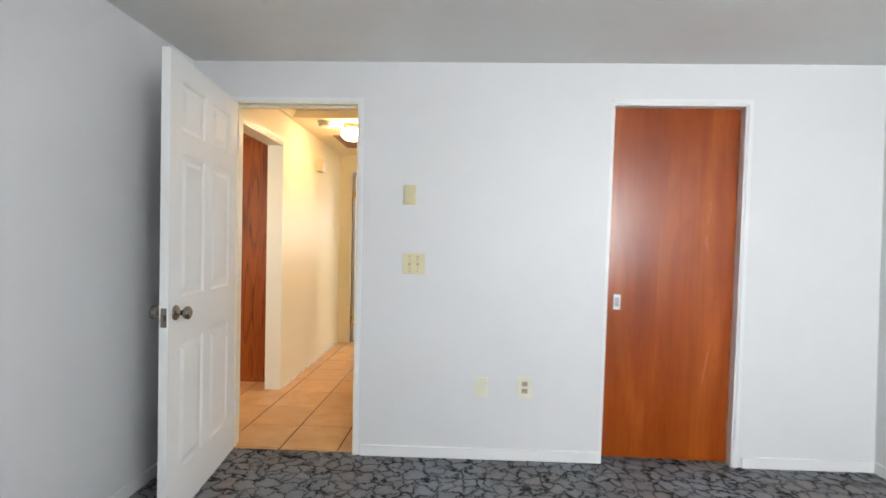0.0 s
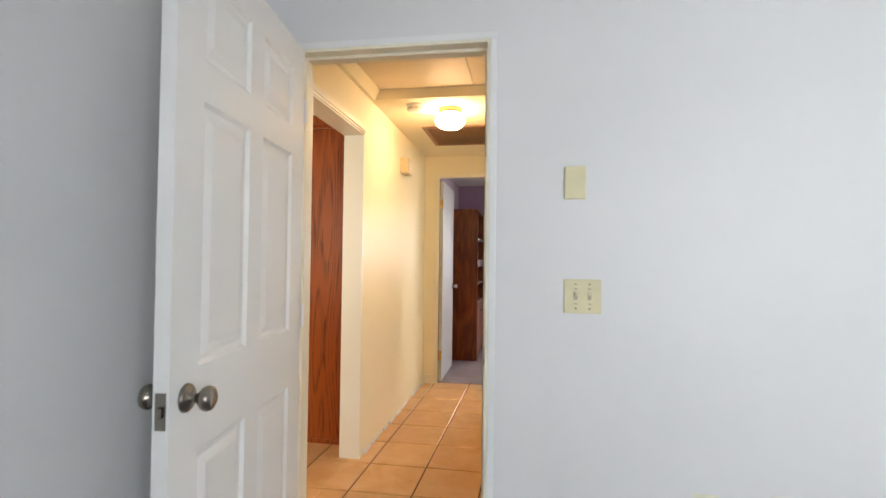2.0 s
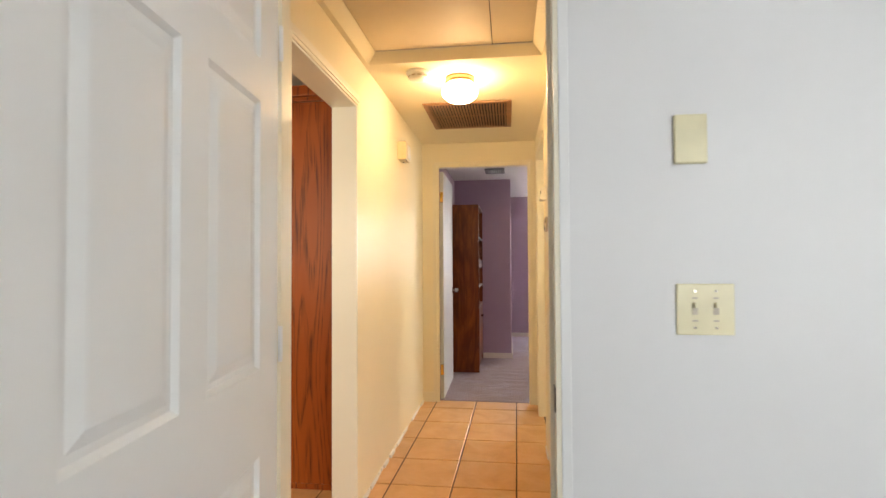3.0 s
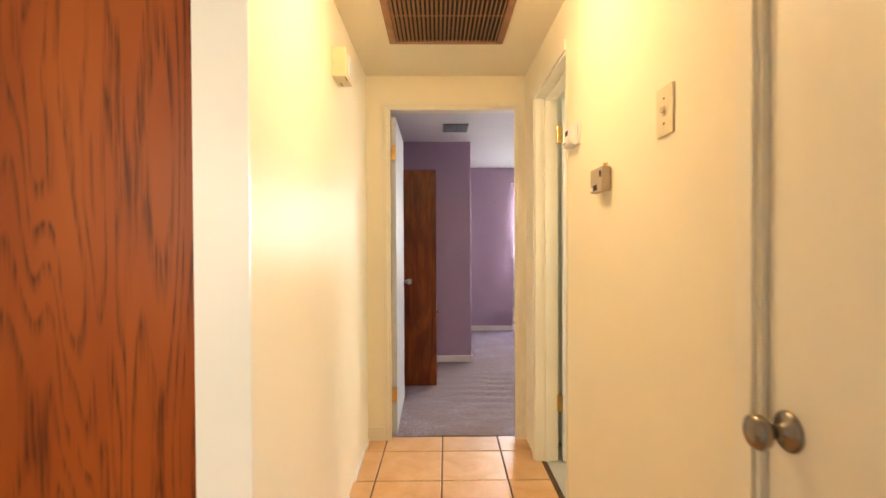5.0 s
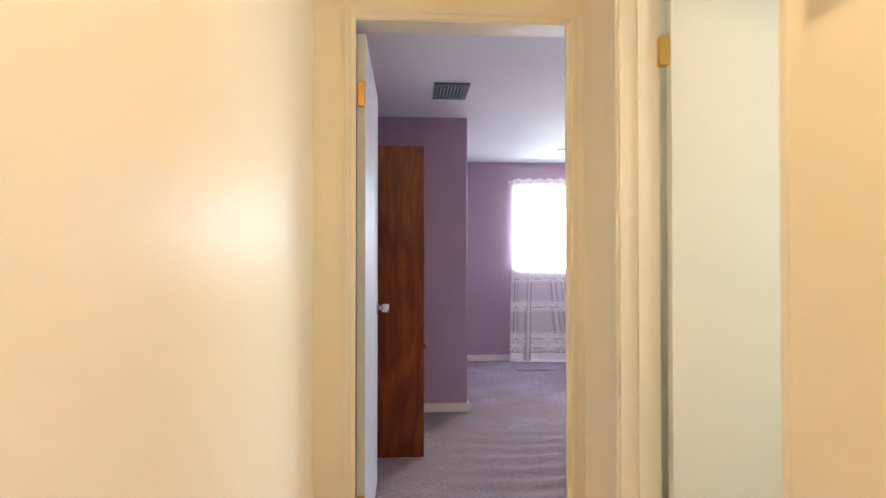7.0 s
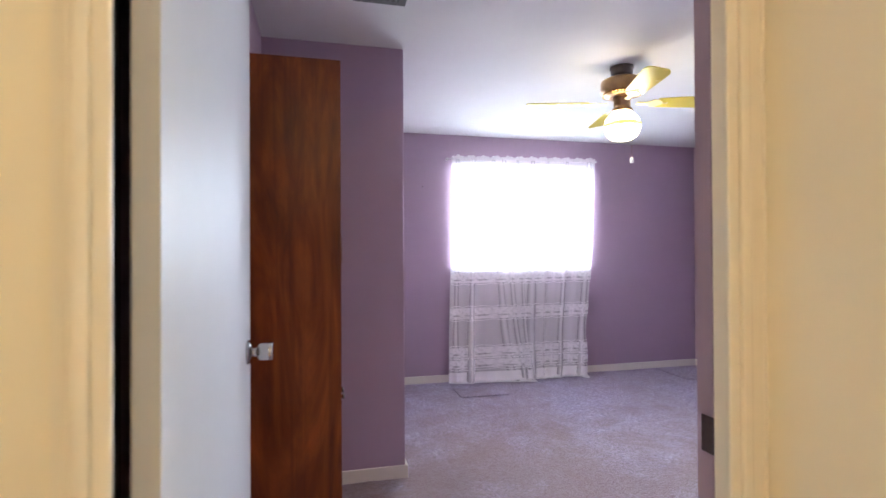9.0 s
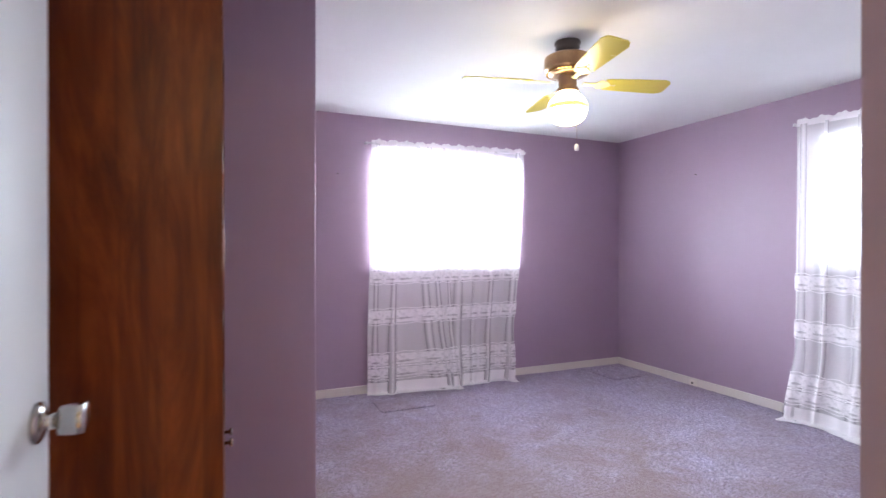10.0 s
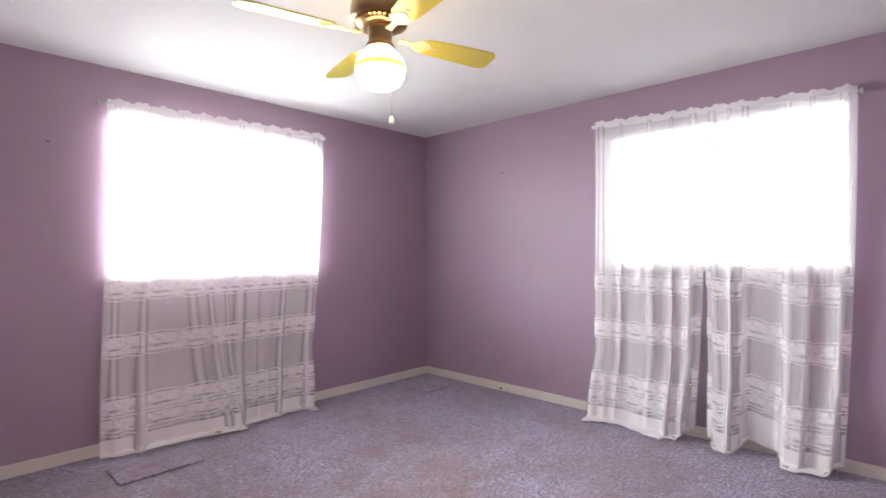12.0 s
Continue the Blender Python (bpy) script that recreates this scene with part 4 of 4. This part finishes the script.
hall_light()
ob = thing("smoke_detector", "round cream smoke detector on the hall ceiling", "smoke detector", at=Matrix.Translation((-1.188, 4.123, H)))
part("base", turned([(0, 0), (0.066, 0), (0.066, -0.012), (0.060, -0.016), (0, -0.016)], None, 32), M_WHITEPLASTIC, ob, "", True)
part("cover", turned([(0.052, -0.016), (0.056, -0.026), (0.050, -0.042), (0.030, -0.047), (0, -0.047)], None, 32), M_WHITEPLASTIC, ob, "", True)
for k in range(10):
    a = radians(36 * k)
    part("slot", bmesh.ops.create_cube(b2 := bmesh.new(), size=1, matrix=Matrix.Rotation(a, 4, "Z") @ Matrix.Translation((0.054, 0, -0.030)) @ Matrix.Diagonal((0.004, 0.022, 0.006, 1))) and b2, M_BEIGEBOX, ob)


def grille(name, x0, x1, y0, y1, z, n, frame_w, mat, label, tilt, bar=True):
    ob = thing(name, label, "air vent")
    fr = bmesh.new()
    box(fr, x0, x0 + frame_w, y0, y1, z - 0.010, z, 0.003)
    box(fr, x1 - frame_w, x1, y0, y1, z - 0.010, z, 0.003)
    box(fr, x0 + frame_w, x1 - frame_w, y0, y0 + frame_w, z - 0.010, z, 0.003)
    box(fr, x0 + frame_w, x1 - frame_w, y1 - frame_w, y1, z - 0.010, z, 0.003)
    part("frame", fr, mat, ob)
    part("backing", block(x0 + frame_w * 0.5, x1 - frame_w * 0.5, y0 + frame_w * 0.5, y1 - frame_w * 0.5, z - 0.0015, z - 0.0005), M_BLACK, ob, "dark duct behind the slats")
    ly = y1 - y0 - 2 * frame_w
    me = mesh_of("slat", block(-0.0012, 0.0012, -ly / 2, ly / 2, -0.007, 0.007), mat)
    for k in range(n):
        s = new("slat", me)
        s.matrix_world = Matrix.Translation((x0 + frame_w + (k + 0.5) * (x1 - x0 - 2 * frame_w) / n, (y0 + y1) / 2, z - 0.010)) @ Matrix.Rotation(radians(tilt), 4, "Y")
        s.parent = ob
    if bar:
        part("bar", block(x0 + frame_w, x1 - frame_w, (y0 + y1) / 2 - 0.005, (y0 + y1) / 2 + 0.005, z - 0.004, z - 0.002), mat, ob)
    return ob


grille("return_air_grille", -1.258, -0.674, 4.66, 5.285, H, 26, 0.034, M_VENT, "large brown slatted return air grille in the hall ceiling", 35)
grille("ceiling_vent", -0.962, -0.738, 7.045, 7.35, H, 7, 0.035, M_DARKVENT, "small dark grey slatted vent in the bedroom ceiling", 40, False)

hatch = thing("attic_hatch", "cream painted attic hatch board with an open seam", "hatch")
part("board", block(HA[0] - 0.03, -0.777, HA[2] - 0.03, HA[3] - 0.006, H + 0.047, H + 0.06), M_HATCH, hatch)
part("board", block(-0.773, HA[1] + 0.03, HA[2] - 0.03, HA[3] - 0.004, H + 0.049, H + 0.062), M_HATCH, hatch)
part("gap", block(HA[0] - 0.04, HA[1] + 0.04, HA[2] - 0.04, HA[3] + 0.04, H + 0.066, H + 0.07), M_BLACK, hatch, "dark gap above the boards")


def wall_plate(name, place, wide, high, mat, label, category, kind):
    """A plate on a wall; local x along the wall, y out of it."""
    ob = thing(name, label, category, at=place)
    bm = block(-wide / 2, wide / 2, 0, 0.010 if kind == "bevelled" else 0.006, -high / 2, high / 2, 0.005 if kind == "bevelled" else 0.0025)
    part("plate", bm, mat, ob)

    def screw(x, z):
        part("screw", turned([(0, 0), (0.003, 0), (0.0025, 0.001), (0, 0.001)], Matrix.Translation((x, 0.006, z)) @ Matrix.Rotation(radians(-90), 4, "X"), 10), M_NICKEL, ob)
    if kind == "outlet":
        screw(0, 0)
        for z in (0.020, -0.020):
            part("socket", block(-0.017, 0.017, 0.006, 0.008, z - 0.014, z + 0.014, 0.001), M_BEIGEBOX, ob, "brown receptacle face")
            for x in (-0.006, 0.006):
                part("slot", block(x - 0.0012, x + 0.0012, 0.008, 0.0086, z - 0.002, z + 0.007), M_BLACK, ob)
    if kind == "switches":
        for x in (-0.023, 0.023):
            screw(x, 0.042), screw(x, -0.042)
            part("toggle", block(x - 0.004, x + 0.004, 0.006, 0.016, 0.004, 0.016, 0.001), mat, ob)
            part("slot", block(x - 0.006, x + 0.006, 0.006, 0.0066, -0.012, 0.012), M_BEIGEBOX, ob)
            for z in (0.026, -0.026):
                part("label_bar", block(x - 0.006, x + 0.006, 0.006, 0.0066, z - 0.002, z + 0.002), M_BEIGEBOX, ob)
    if kind == "switch":
        screw(0, 0.03), screw(0, -0.03)
        part("slot", block(-0.005, 0.005, 0.006, 0.0066, -0.012, 0.012), M_BEIGEBOX, ob)
        part("toggle", block(-0.004, 0.004, 0.006, 0.018, -0.004, 0.008, 0.001), mat, ob)
    return ob


def south(x, z):
    return Matrix.Translation((x, R1[3], z)) @ Matrix.Rotation(radians(180), 4, "Z")


def west(y, z):
    return Matrix.Translation((HX1, y, z)) @ Matrix.Rotation(radians(90), 4, "Z")


wall_plate("blank_wall_plate", south(-0.283, 1.511), 0.074, 0.116, M_DARKIVORY, "ivory blank wall plate on the white wall", "wall plate", "bevelled")
wall_plate("light_switch", south(-0.256, 1.116), 0.126, 0.118, M_DARKIVORY, "ivory double light switch plate on the white wall", "light switch", "switches")
wall_plate("blank_wall_plate", south(0.143, 0.412), 0.078, 0.118, M_IVORY, "ivory blank wall plate low on the wall", "wall plate", "plain")
wall_plate("power_outlet", south(0.394, 0.42), 0.086, 0.124, M_IVORY, "ivory double power outlet low on the wall", "power outlet", "outlet")
wall_plate("light_switch", west(3.885, 1.548), 0.086, 0.118, M_ALMOND, "almond light switch on the cream hall wall", "light switch", "switch")

# door chime on the west hall wall
ob = thing("door_chime", "cream door chime box with slots under it", "door chime", at=Matrix.Translation((HX0, 4.862, 1.995)))
part("case", block(0, 0.062, -0.075, 0.075, -0.062, 0.062, 0.004), M_ALMOND, ob)
part("grille", block(0.062, 0.066, -0.03, 0.06, -0.045, 0.045, 0.001), M_WHITEPLASTIC, ob, "pale front grille")
for k in range(4):
    part("slot", block(0.052, 0.057, -0.06 + 0.014 * k, -0.054 + 0.014 * k, -0.0632, -0.0615), M_BLACK, ob)
    part("slot", block(0.018, 0.023, 0.02 + 0.012 * k, 0.025 + 0.012 * k, -0.0632, -0.0615), M_BLACK, ob)

# thermostat on the east hall wall
ob = thing("thermostat", "white wall thermostat with a small dark screen", "thermostat", at=west(4.665, 1.652))
part("back_plate", block(-0.066, 0.066, 0.0, 0.008, -0.040, 0.045, 0.002), M_WHITEPLASTIC, ob)
bm = bmesh.new()
pts = [(0.008, -0.036), (0.022, -0.042), (0.036, -0.034), (0.038, -0.016), (0.030, -0.004), (0.026, 0.040), (0.008, 0.040)]
ends = [[bm.verts.new((x, y, z)) for y, z in pts] for x in (-0.055, 0.062)]
n = len(pts)
for k in range(n):
    bm.faces.new((ends[0][k], ends[0][(k + 1) % n], ends[1][(k + 1) % n], ends[1][k]))
bm.faces.new(ends[0]), bm.faces.new(list(reversed(ends[1])))
bmesh.ops.recalc_face_normals(bm, faces=bm.faces)
bmesh.ops.bevel(bm, geom=list(bm.edges), offset=0.003, segments=2, affect="EDGES")
part("case", bm, M_WHITEPLASTIC, ob)
part("screen", block(0.018, 0.052, 0.0265, 0.0305, 0.008, 0.028, 0.001), M_BLACK, ob, "dark display")
part("button", block(0.020, 0.050, 0.034, 0.0395, -0.026, -0.020, 0.001), M_GREYVENT, ob)

# intercom box hanging on the east hall wall
ob = thing("alarm_box", "beige plastic alarm box hung on a hook", "alarm box", at=west(4.32, 1.437))
part("case", block(-0.062, 0.058, 0.004, 0.032, -0.040, 0.038, 0.004), M_BEIGEBOX, ob)
part("window", block(-0.012, 0.024, 0.032, 0.0335, -0.034, -0.016, 0.0005), M_BLACK, ob, "dark window")
part("label_plate", block(0.026, 0.050, 0.032, 0.0332, -0.034, -0.022), M_WHITEPLASTIC, ob)
part("button", block(-0.054, -0.042, 0.032, 0.035, 0.004, 0.026, 0.001), M_BLACK, ob)
part("hook", turned([(0, 0), (0.006, 0), (0.006, 0.012), (0, 0.012)], Matrix.Translation((-0.02, 0.0, 0.048)) @ Matrix.Rotation(radians(-90), 4, "X"), 12), M_BRASS, ob, "brass hook")


# ---- kitchen cabinet ----
cab = thing("oak_cabinet", "tall red oak cabinet with a crown strip", "cabinet")
part("side_panel", block(-2.35, -1.585, 4.06, 4.78, 0.022, 2.115), M_OAK, cab)
part("base_strip", block(-2.35, -1.587, 4.052, 4.0585, 0.0, 0.03, 0.001), M_OAK, cab)
part("crown", block(-2.36, -1.584, 4.045, 4.0585, 2.115, 2.14, 0.003), M_OAK, cab)
part("crown", block(-2.36, -1.584, 4.03, 4.0585, 2.14, 2.20, 0.006), M_OAK, cab)


# ---- bookcase ----
def bookcase():
    ob = thing("bookcase", "tall dark walnut laminate bookcase with open shelves and lower doors", "bookcase")
    x0, x1, y0, y1, z1 = -1.382, -1.028, 6.978, 7.806, 1.86
    s = 0.019
    part("side_panel", block(x0, x1, y0, y0 + s, 0.0, z1, 0.001), M_WALNUT, ob)
    part("side_panel", block(x0, x1, y1 - s, y1, 0.0, z1, 0.001), M_WALNUT, ob)
    part("back_panel", block(x0, x0 + 0.006, y0 + s, y1 - s, 0.06, z1 - s), M_WALNUT, ob)
    part("top_panel", block(x0, x1, y0 + s, y1 - s, z1 - s, z1), M_WALNUT, ob)
    part("bottom_panel", block(x0 + 0.006, x1 - 0.01, y0 + s, y1 - s, 0.06, 0.08), M_WALNUT, ob)
    part("plinth", block(x1 - 0.03, x1 - 0.012, y0 + s, y1 - s, 0.0, 0.06), M_WALNUT, ob)
    for z in (1.485, 0.93, 0.70):
        sh = part("shelf", block(x0 + 0.006, x1 - 0.004, y0 + s, y1 - s, z, z + 0.018), M_WALNUT, ob)
        part("edge_strip", block(x1 - 0.004, x1 - 0.002, y0 + s, y1 - s, z, z + 0.018), M_GREYVENT, sh, "pale grey shelf edge")
    part("shelf", block(x0 + 0.006, x1 - 0.004, y0 + s, y1 - s, 1.165, 1.183), M_WALNUT, ob)
    part("fascia", block(x1 - 0.004, x1 + 0.004, y0 + s, y1 - s, 1.15, 1.24, 0.001), M_LITFASCIA, ob, "drawer fascia paled as if lit by the windows")
    mid = (y0 + y1) / 2
    for a, b, k in ((y0 + s + 0.002, mid - 0.002, mid - 0.05), (mid + 0.002, y1 - s - 0.002, mid + 0.05)):
        dr = part("cabinet_door", block(x1 - 0.018, x1 + 0.001, a, b, 0.085, 0.695, 0.002), M_WALNUT, ob)
        part("knob", turned([(0, 0), (0.006, 0), (0.005, 0.012), (0.013, 0.018), (0.012, 0.024), (0, 0.026)], Matrix.Translation((x1 + 0.001, k, 0.585)) @ Matrix.Rotation(radians(90), 4, "Y"), 16), M_CHROME, dr, "chrome knob", True)


# wood tones paler than the walnut, window light put into the fascia's colour
M_LITFASCIA = wood("laminate paled by window light", (0.20, 0.10, 0.07), (0.30, 0.17, 0.13), (0.38, 0.24, 0.19), 0.8, 0.25, axis=1)
bookcase()


# ---- ceiling fan ----
def ceiling_fan():
    ob = thing("ceiling_fan", "brass ceiling fan with cream blades and a lit globe", "ceiling fan", at=Matrix.Translation((0.625, 7.80, H)))
    part("canopy", turned([(0, 0), (0.068, 0), (0.068, -0.012), (0.060, -0.020), (0.064, -0.034), (0.056, -0.050), (0.045, -0.058), (0.045, -0.070), (0, -0.070)], None, 36), M_DARKMETAL, ob, "dark bronze canopy", True)
    part("motor_housing", turned([(0, -0.070), (0.100, -0.072), (0.118, -0.082), (0.121, -0.095), (0.121, -0.140), (0.116, -0.148), (0.104, -0.152), (0.098, -0.168), (0.070, -0.176), (0, -0.176)], None, 40), M_ANTIQUE, ob, "antique brass motor housing", True)
    ring = bmesh.new()
    for k in range(36):
        a = radians(10 * k)
        bmesh.ops.create_cube(ring, size=1, matrix=Matrix.Rotation(a, 4, "Z") @ Matrix.Translation((0.106, 0, -0.158)) @ Matrix.Rotation(radians(-25), 4, "Y") @ Matrix.Diagonal((0.006, 0.009, 0.018, 1)))
    part("vent_ring", ring, M_BRASS, ob, "ribbed brass ring")
    part("switch_housing", turned([(0, -0.176), (0.050, -0.178), (0.052, -0.190), (0.046, -0.200), (0.048, -0.225), (0.040, -0.238), (0.056, -0.244), (0.060, -0.262), (0, -0.262)], None, 32), M_ANTIQUE, ob, "brass switch housing", True)
    prof = [(0.05, -0.258), (0.056, -0.268), (0.0702, -0.283), (0.0909, -0.3053), (0.1017, -0.3314)]
    part("glass_globe", turned(prof, None, 36), M_FANGLOBE, ob, "glowing opal glass shade", True)
    part("glass_band", turned([(0.1017, -0.3314), (0.104, -0.3397), (0.104, -0.3472), (0.1026, -0.3546)], None, 36), M_FANBAND, ob, "yellow painted glass band", True)
    part("glass_bowl", turned([(0.1026, -0.3546), (0.0972, -0.3797), (0.0837, -0.4058), (0.0603, -0.4225), (0.033, -0.4309), (0, -0.4332)], None, 36), M_FANGLOBE, ob, "glowing opal glass bowl", True)
    for k in range(4):
        turn = Matrix.Rotation(radians(-15.5 + 90 * k), 4, "Z")
        pitch = Matrix.Rotation(radians(-12), 4, "X")
        bm = bmesh.new()
        outline = [(0.20, -0.042), (0.215, -0.050), (0.30, -0.056), (0.42, -0.062), (0.520, -0.066), (0.548, -0.055), (0.560, -0.040), (0.560, 0.040), (0.548, 0.055), (0.520, 0.066), (0.42, 0.062), (0.30, 0.056), (0.215, 0.050), (0.20, 0.042)]
        lo = [bm.verts.new((x, y, -0.003)) for x, y in outline]
        hi = [bm.verts.new((x, y, 0.003)) for x, y in outline]
        bm.faces.new(list(reversed(lo))), bm.faces.new(hi)
        for i in range(len(outline)):
            j = (i + 1) % len(outline)
            bm.faces.new((lo[i], lo[j], hi[j], hi[i]))
        bmesh.ops.transform(bm, matrix=turn @ Matrix.Translation((0, 0, -0.210)) @ pitch, verts=bm.verts)
        blade = part("blade", bm, M_BLADE, ob, "cream fan blade")
        arm = bmesh.new()
        shape = [(0.085, 0.014), (0.12, 0.011), (0.15, 0.012)] + [(0.165 + 0.0105 * i, 0.030 + 0.010 * abs(math.sin(i * 0.9)) - 0.0006 * i * i * (i > 4)) for i in range(9)] + [(0.262, 0.008)]
        ring = shape + [(x, -y) for x, y in reversed(shape)]
        under = [arm.verts.new((x, y, -0.004)) for x, y in ring]
        over = [arm.verts.new((x, y, 0.002)) for x, y in ring]
        arm.faces.new(list(reversed(over))), arm.faces.new(under)
        for i in range(len(ring)):
            j = (i + 1) % len(ring)
            arm.faces.new((under[j], under[i], over[i], over[j]))
        bmesh.ops.recalc_face_normals(arm, faces=arm.faces)
        for x, y in ((0.185, 0.016), (0.185, -0.016), (0.235, 0.0)):
            bmesh.ops.create_icosphere(arm, subdivisions=2, radius=0.006, matrix=Matrix.Translation((x, y, -0.004)) @ Matrix.Diagonal((1, 1, 0.5, 1)))
        bmesh.ops.transform(arm, matrix=turn @ Matrix.Translation((0, 0, -0.206)) @ pitch @ Matrix.Translation((0, 0, -0.006)), verts=arm.verts)
        part("blade_arm", arm, M_ARM, blade, "cream enamel blade arm")
    chain = bmesh.new()
    for k in range(34):
        bmesh.ops.create_icosphere(chain, subdivisions=1, radius=0.0022, matrix=Matrix.Translation((0.080, 0.025, -0.235 - 0.0085 * k)))
    part("pull_chain", chain, M_BRASS, ob, "beaded brass pull chain")
    part("chain_pull", turned([(0, -0.520), (0.006, -0.522), (0.011, -0.530), (0.012, -0.550), (0.009, -0.556), (0, -0.557)], Matrix.Translation((0.080, 0.025, 0)), 16), M_WHITEPLASTIC, ob, "white chain pull", True)


ceiling_fan()

# ---- small things in the mauve room ----
tagged(new("carpet_patch", mesh_of("carpet_patch", block(0.0, 0.41, 9.10, 9.36, 0.004, 0.013, 0.004), M_CARPET2)), "square mauve carpet patch cut round a floor vent", "carpet patch", "carpet patches")
tagged(new("carpet_patch", mesh_of("carpet_patch", block(2.16, 2.52, 9.13, 9.58, 0.004, 0.013, 0.004), M_CARPET2)), "square mauve carpet patch in the room's corner", "carpet patch", "carpet patches")


def nail(x, y, z, rot):
    ob = new("nail", mesh_of("nail", turned([(0, 0), (0.002, 0), (0.002, 0.010), (0.006, 0.010), (0.005, 0.013), (0, 0.013)], Matrix.Translation((x, y, z)) @ rot, 10), M_DARKMETAL))
    tagged(ob, "small dark nail sticking out of the mauve wall", "nail", "wall nails")


nail(-0.207, R2[3], 1.784, Matrix.Rotation(radians(90), 4, "X"))
nail(R2[1], 8.72, 1.82, Matrix.Rotation(radians(-90), 4, "Y"))
jack = thing("phone_jack", "small cream phone jack on the baseboard", "phone jack")
part("case", block(R2[1] - 0.038, R2[1] - 0.0145, 8.70, 8.76, 0.006, 0.058, 0.004), M_IVORY, jack)
part("socket", block(R2[1] - 0.0386, R2[1] - 0.0375, 8.72, 8.74, 0.02, 0.035), M_BLACK, jack)


# ---- hall tiles ----
def clip(poly, a, b, c):
    """The part of a polygon where a * x + b * y <= c."""
    out = []
    for p, q in zip(poly, poly[1:] + poly[:1]):
        dp, dq = a * p[0] + b * p[1] - c, a * q[0] + b * q[1] - c
        if dp <= 0:
            out.append(p)
        if dp * dq < 0:
            f = dp / (dp - dq)
            out.append((p[0] + f * (q[0] - p[0]), p[1] + f * (q[1] - p[1])))
    return out


def tiles():
    floor = setting("floor_hall", block(-3.26, HX1 + T, 1.5, HY1 + 0.044, -0.06, -0.005), M_GROUT, "terracotta beige floor tiles with dark joints", "floor")
    px, py, joint, slope = 0.346, 0.3625, 0.009, 0.016
    areas = [(-3.2, HX0 - 0.061, 1.6, 4.85), (HX0 - 0.061, HX1 + 0.03, R1[3] + 0.033, HY1 + 0.04)]
    for i in range(-7, 4):
        for j in range(-4, 9):
            y0, y1 = 3.085 + py * j + joint / 2, 3.085 + py * (j + 1) - joint / 2

            def xx(u, y):
                return -1.034 + slope * (y - 3.085) + px * u
            base = [(xx(i, y0) + joint / 2, y0), (xx(i + 1, y0) - joint / 2, y0), (xx(i + 1, y1) - joint / 2, y1), (xx(i, y1) + joint / 2, y1)]
            for a in areas:
                poly = base
                for ca, cb, cc in ((-1, 0, -a[0]), (1, 0, a[1]), (0, -1, -a[2]), (0, 1, a[3])):
                    poly = clip(poly, ca, cb, cc) if poly else poly
                if len(poly) < 3:
                    continue
                bm = bmesh.new()
                drop = random.uniform(-0.0008, 0.0008)
                cx, cy = sum(p[0] for p in poly) / len(poly), sum(p[1] for p in poly) / len(poly)
                low = [bm.verts.new((x, y, -0.006)) for x, y in poly]
                mid = [bm.verts.new((x, y, -0.002 + drop)) for x, y in poly]
                top = [bm.verts.new((x + (cx - x) * 0.018, y + (cy - y) * 0.018, 0.0 + drop)) for x, y in poly]
                for k in range(len(poly)):
                    n = (k + 1) % len(poly)
                    bm.faces.new((low[k], low[n], mid[n], mid[k]))
                    bm.faces.new((mid[k], mid[n], top[n], top[k]))
                bm.faces.new(top)
                part("tile", bm, M_TILE, floor)


tiles()
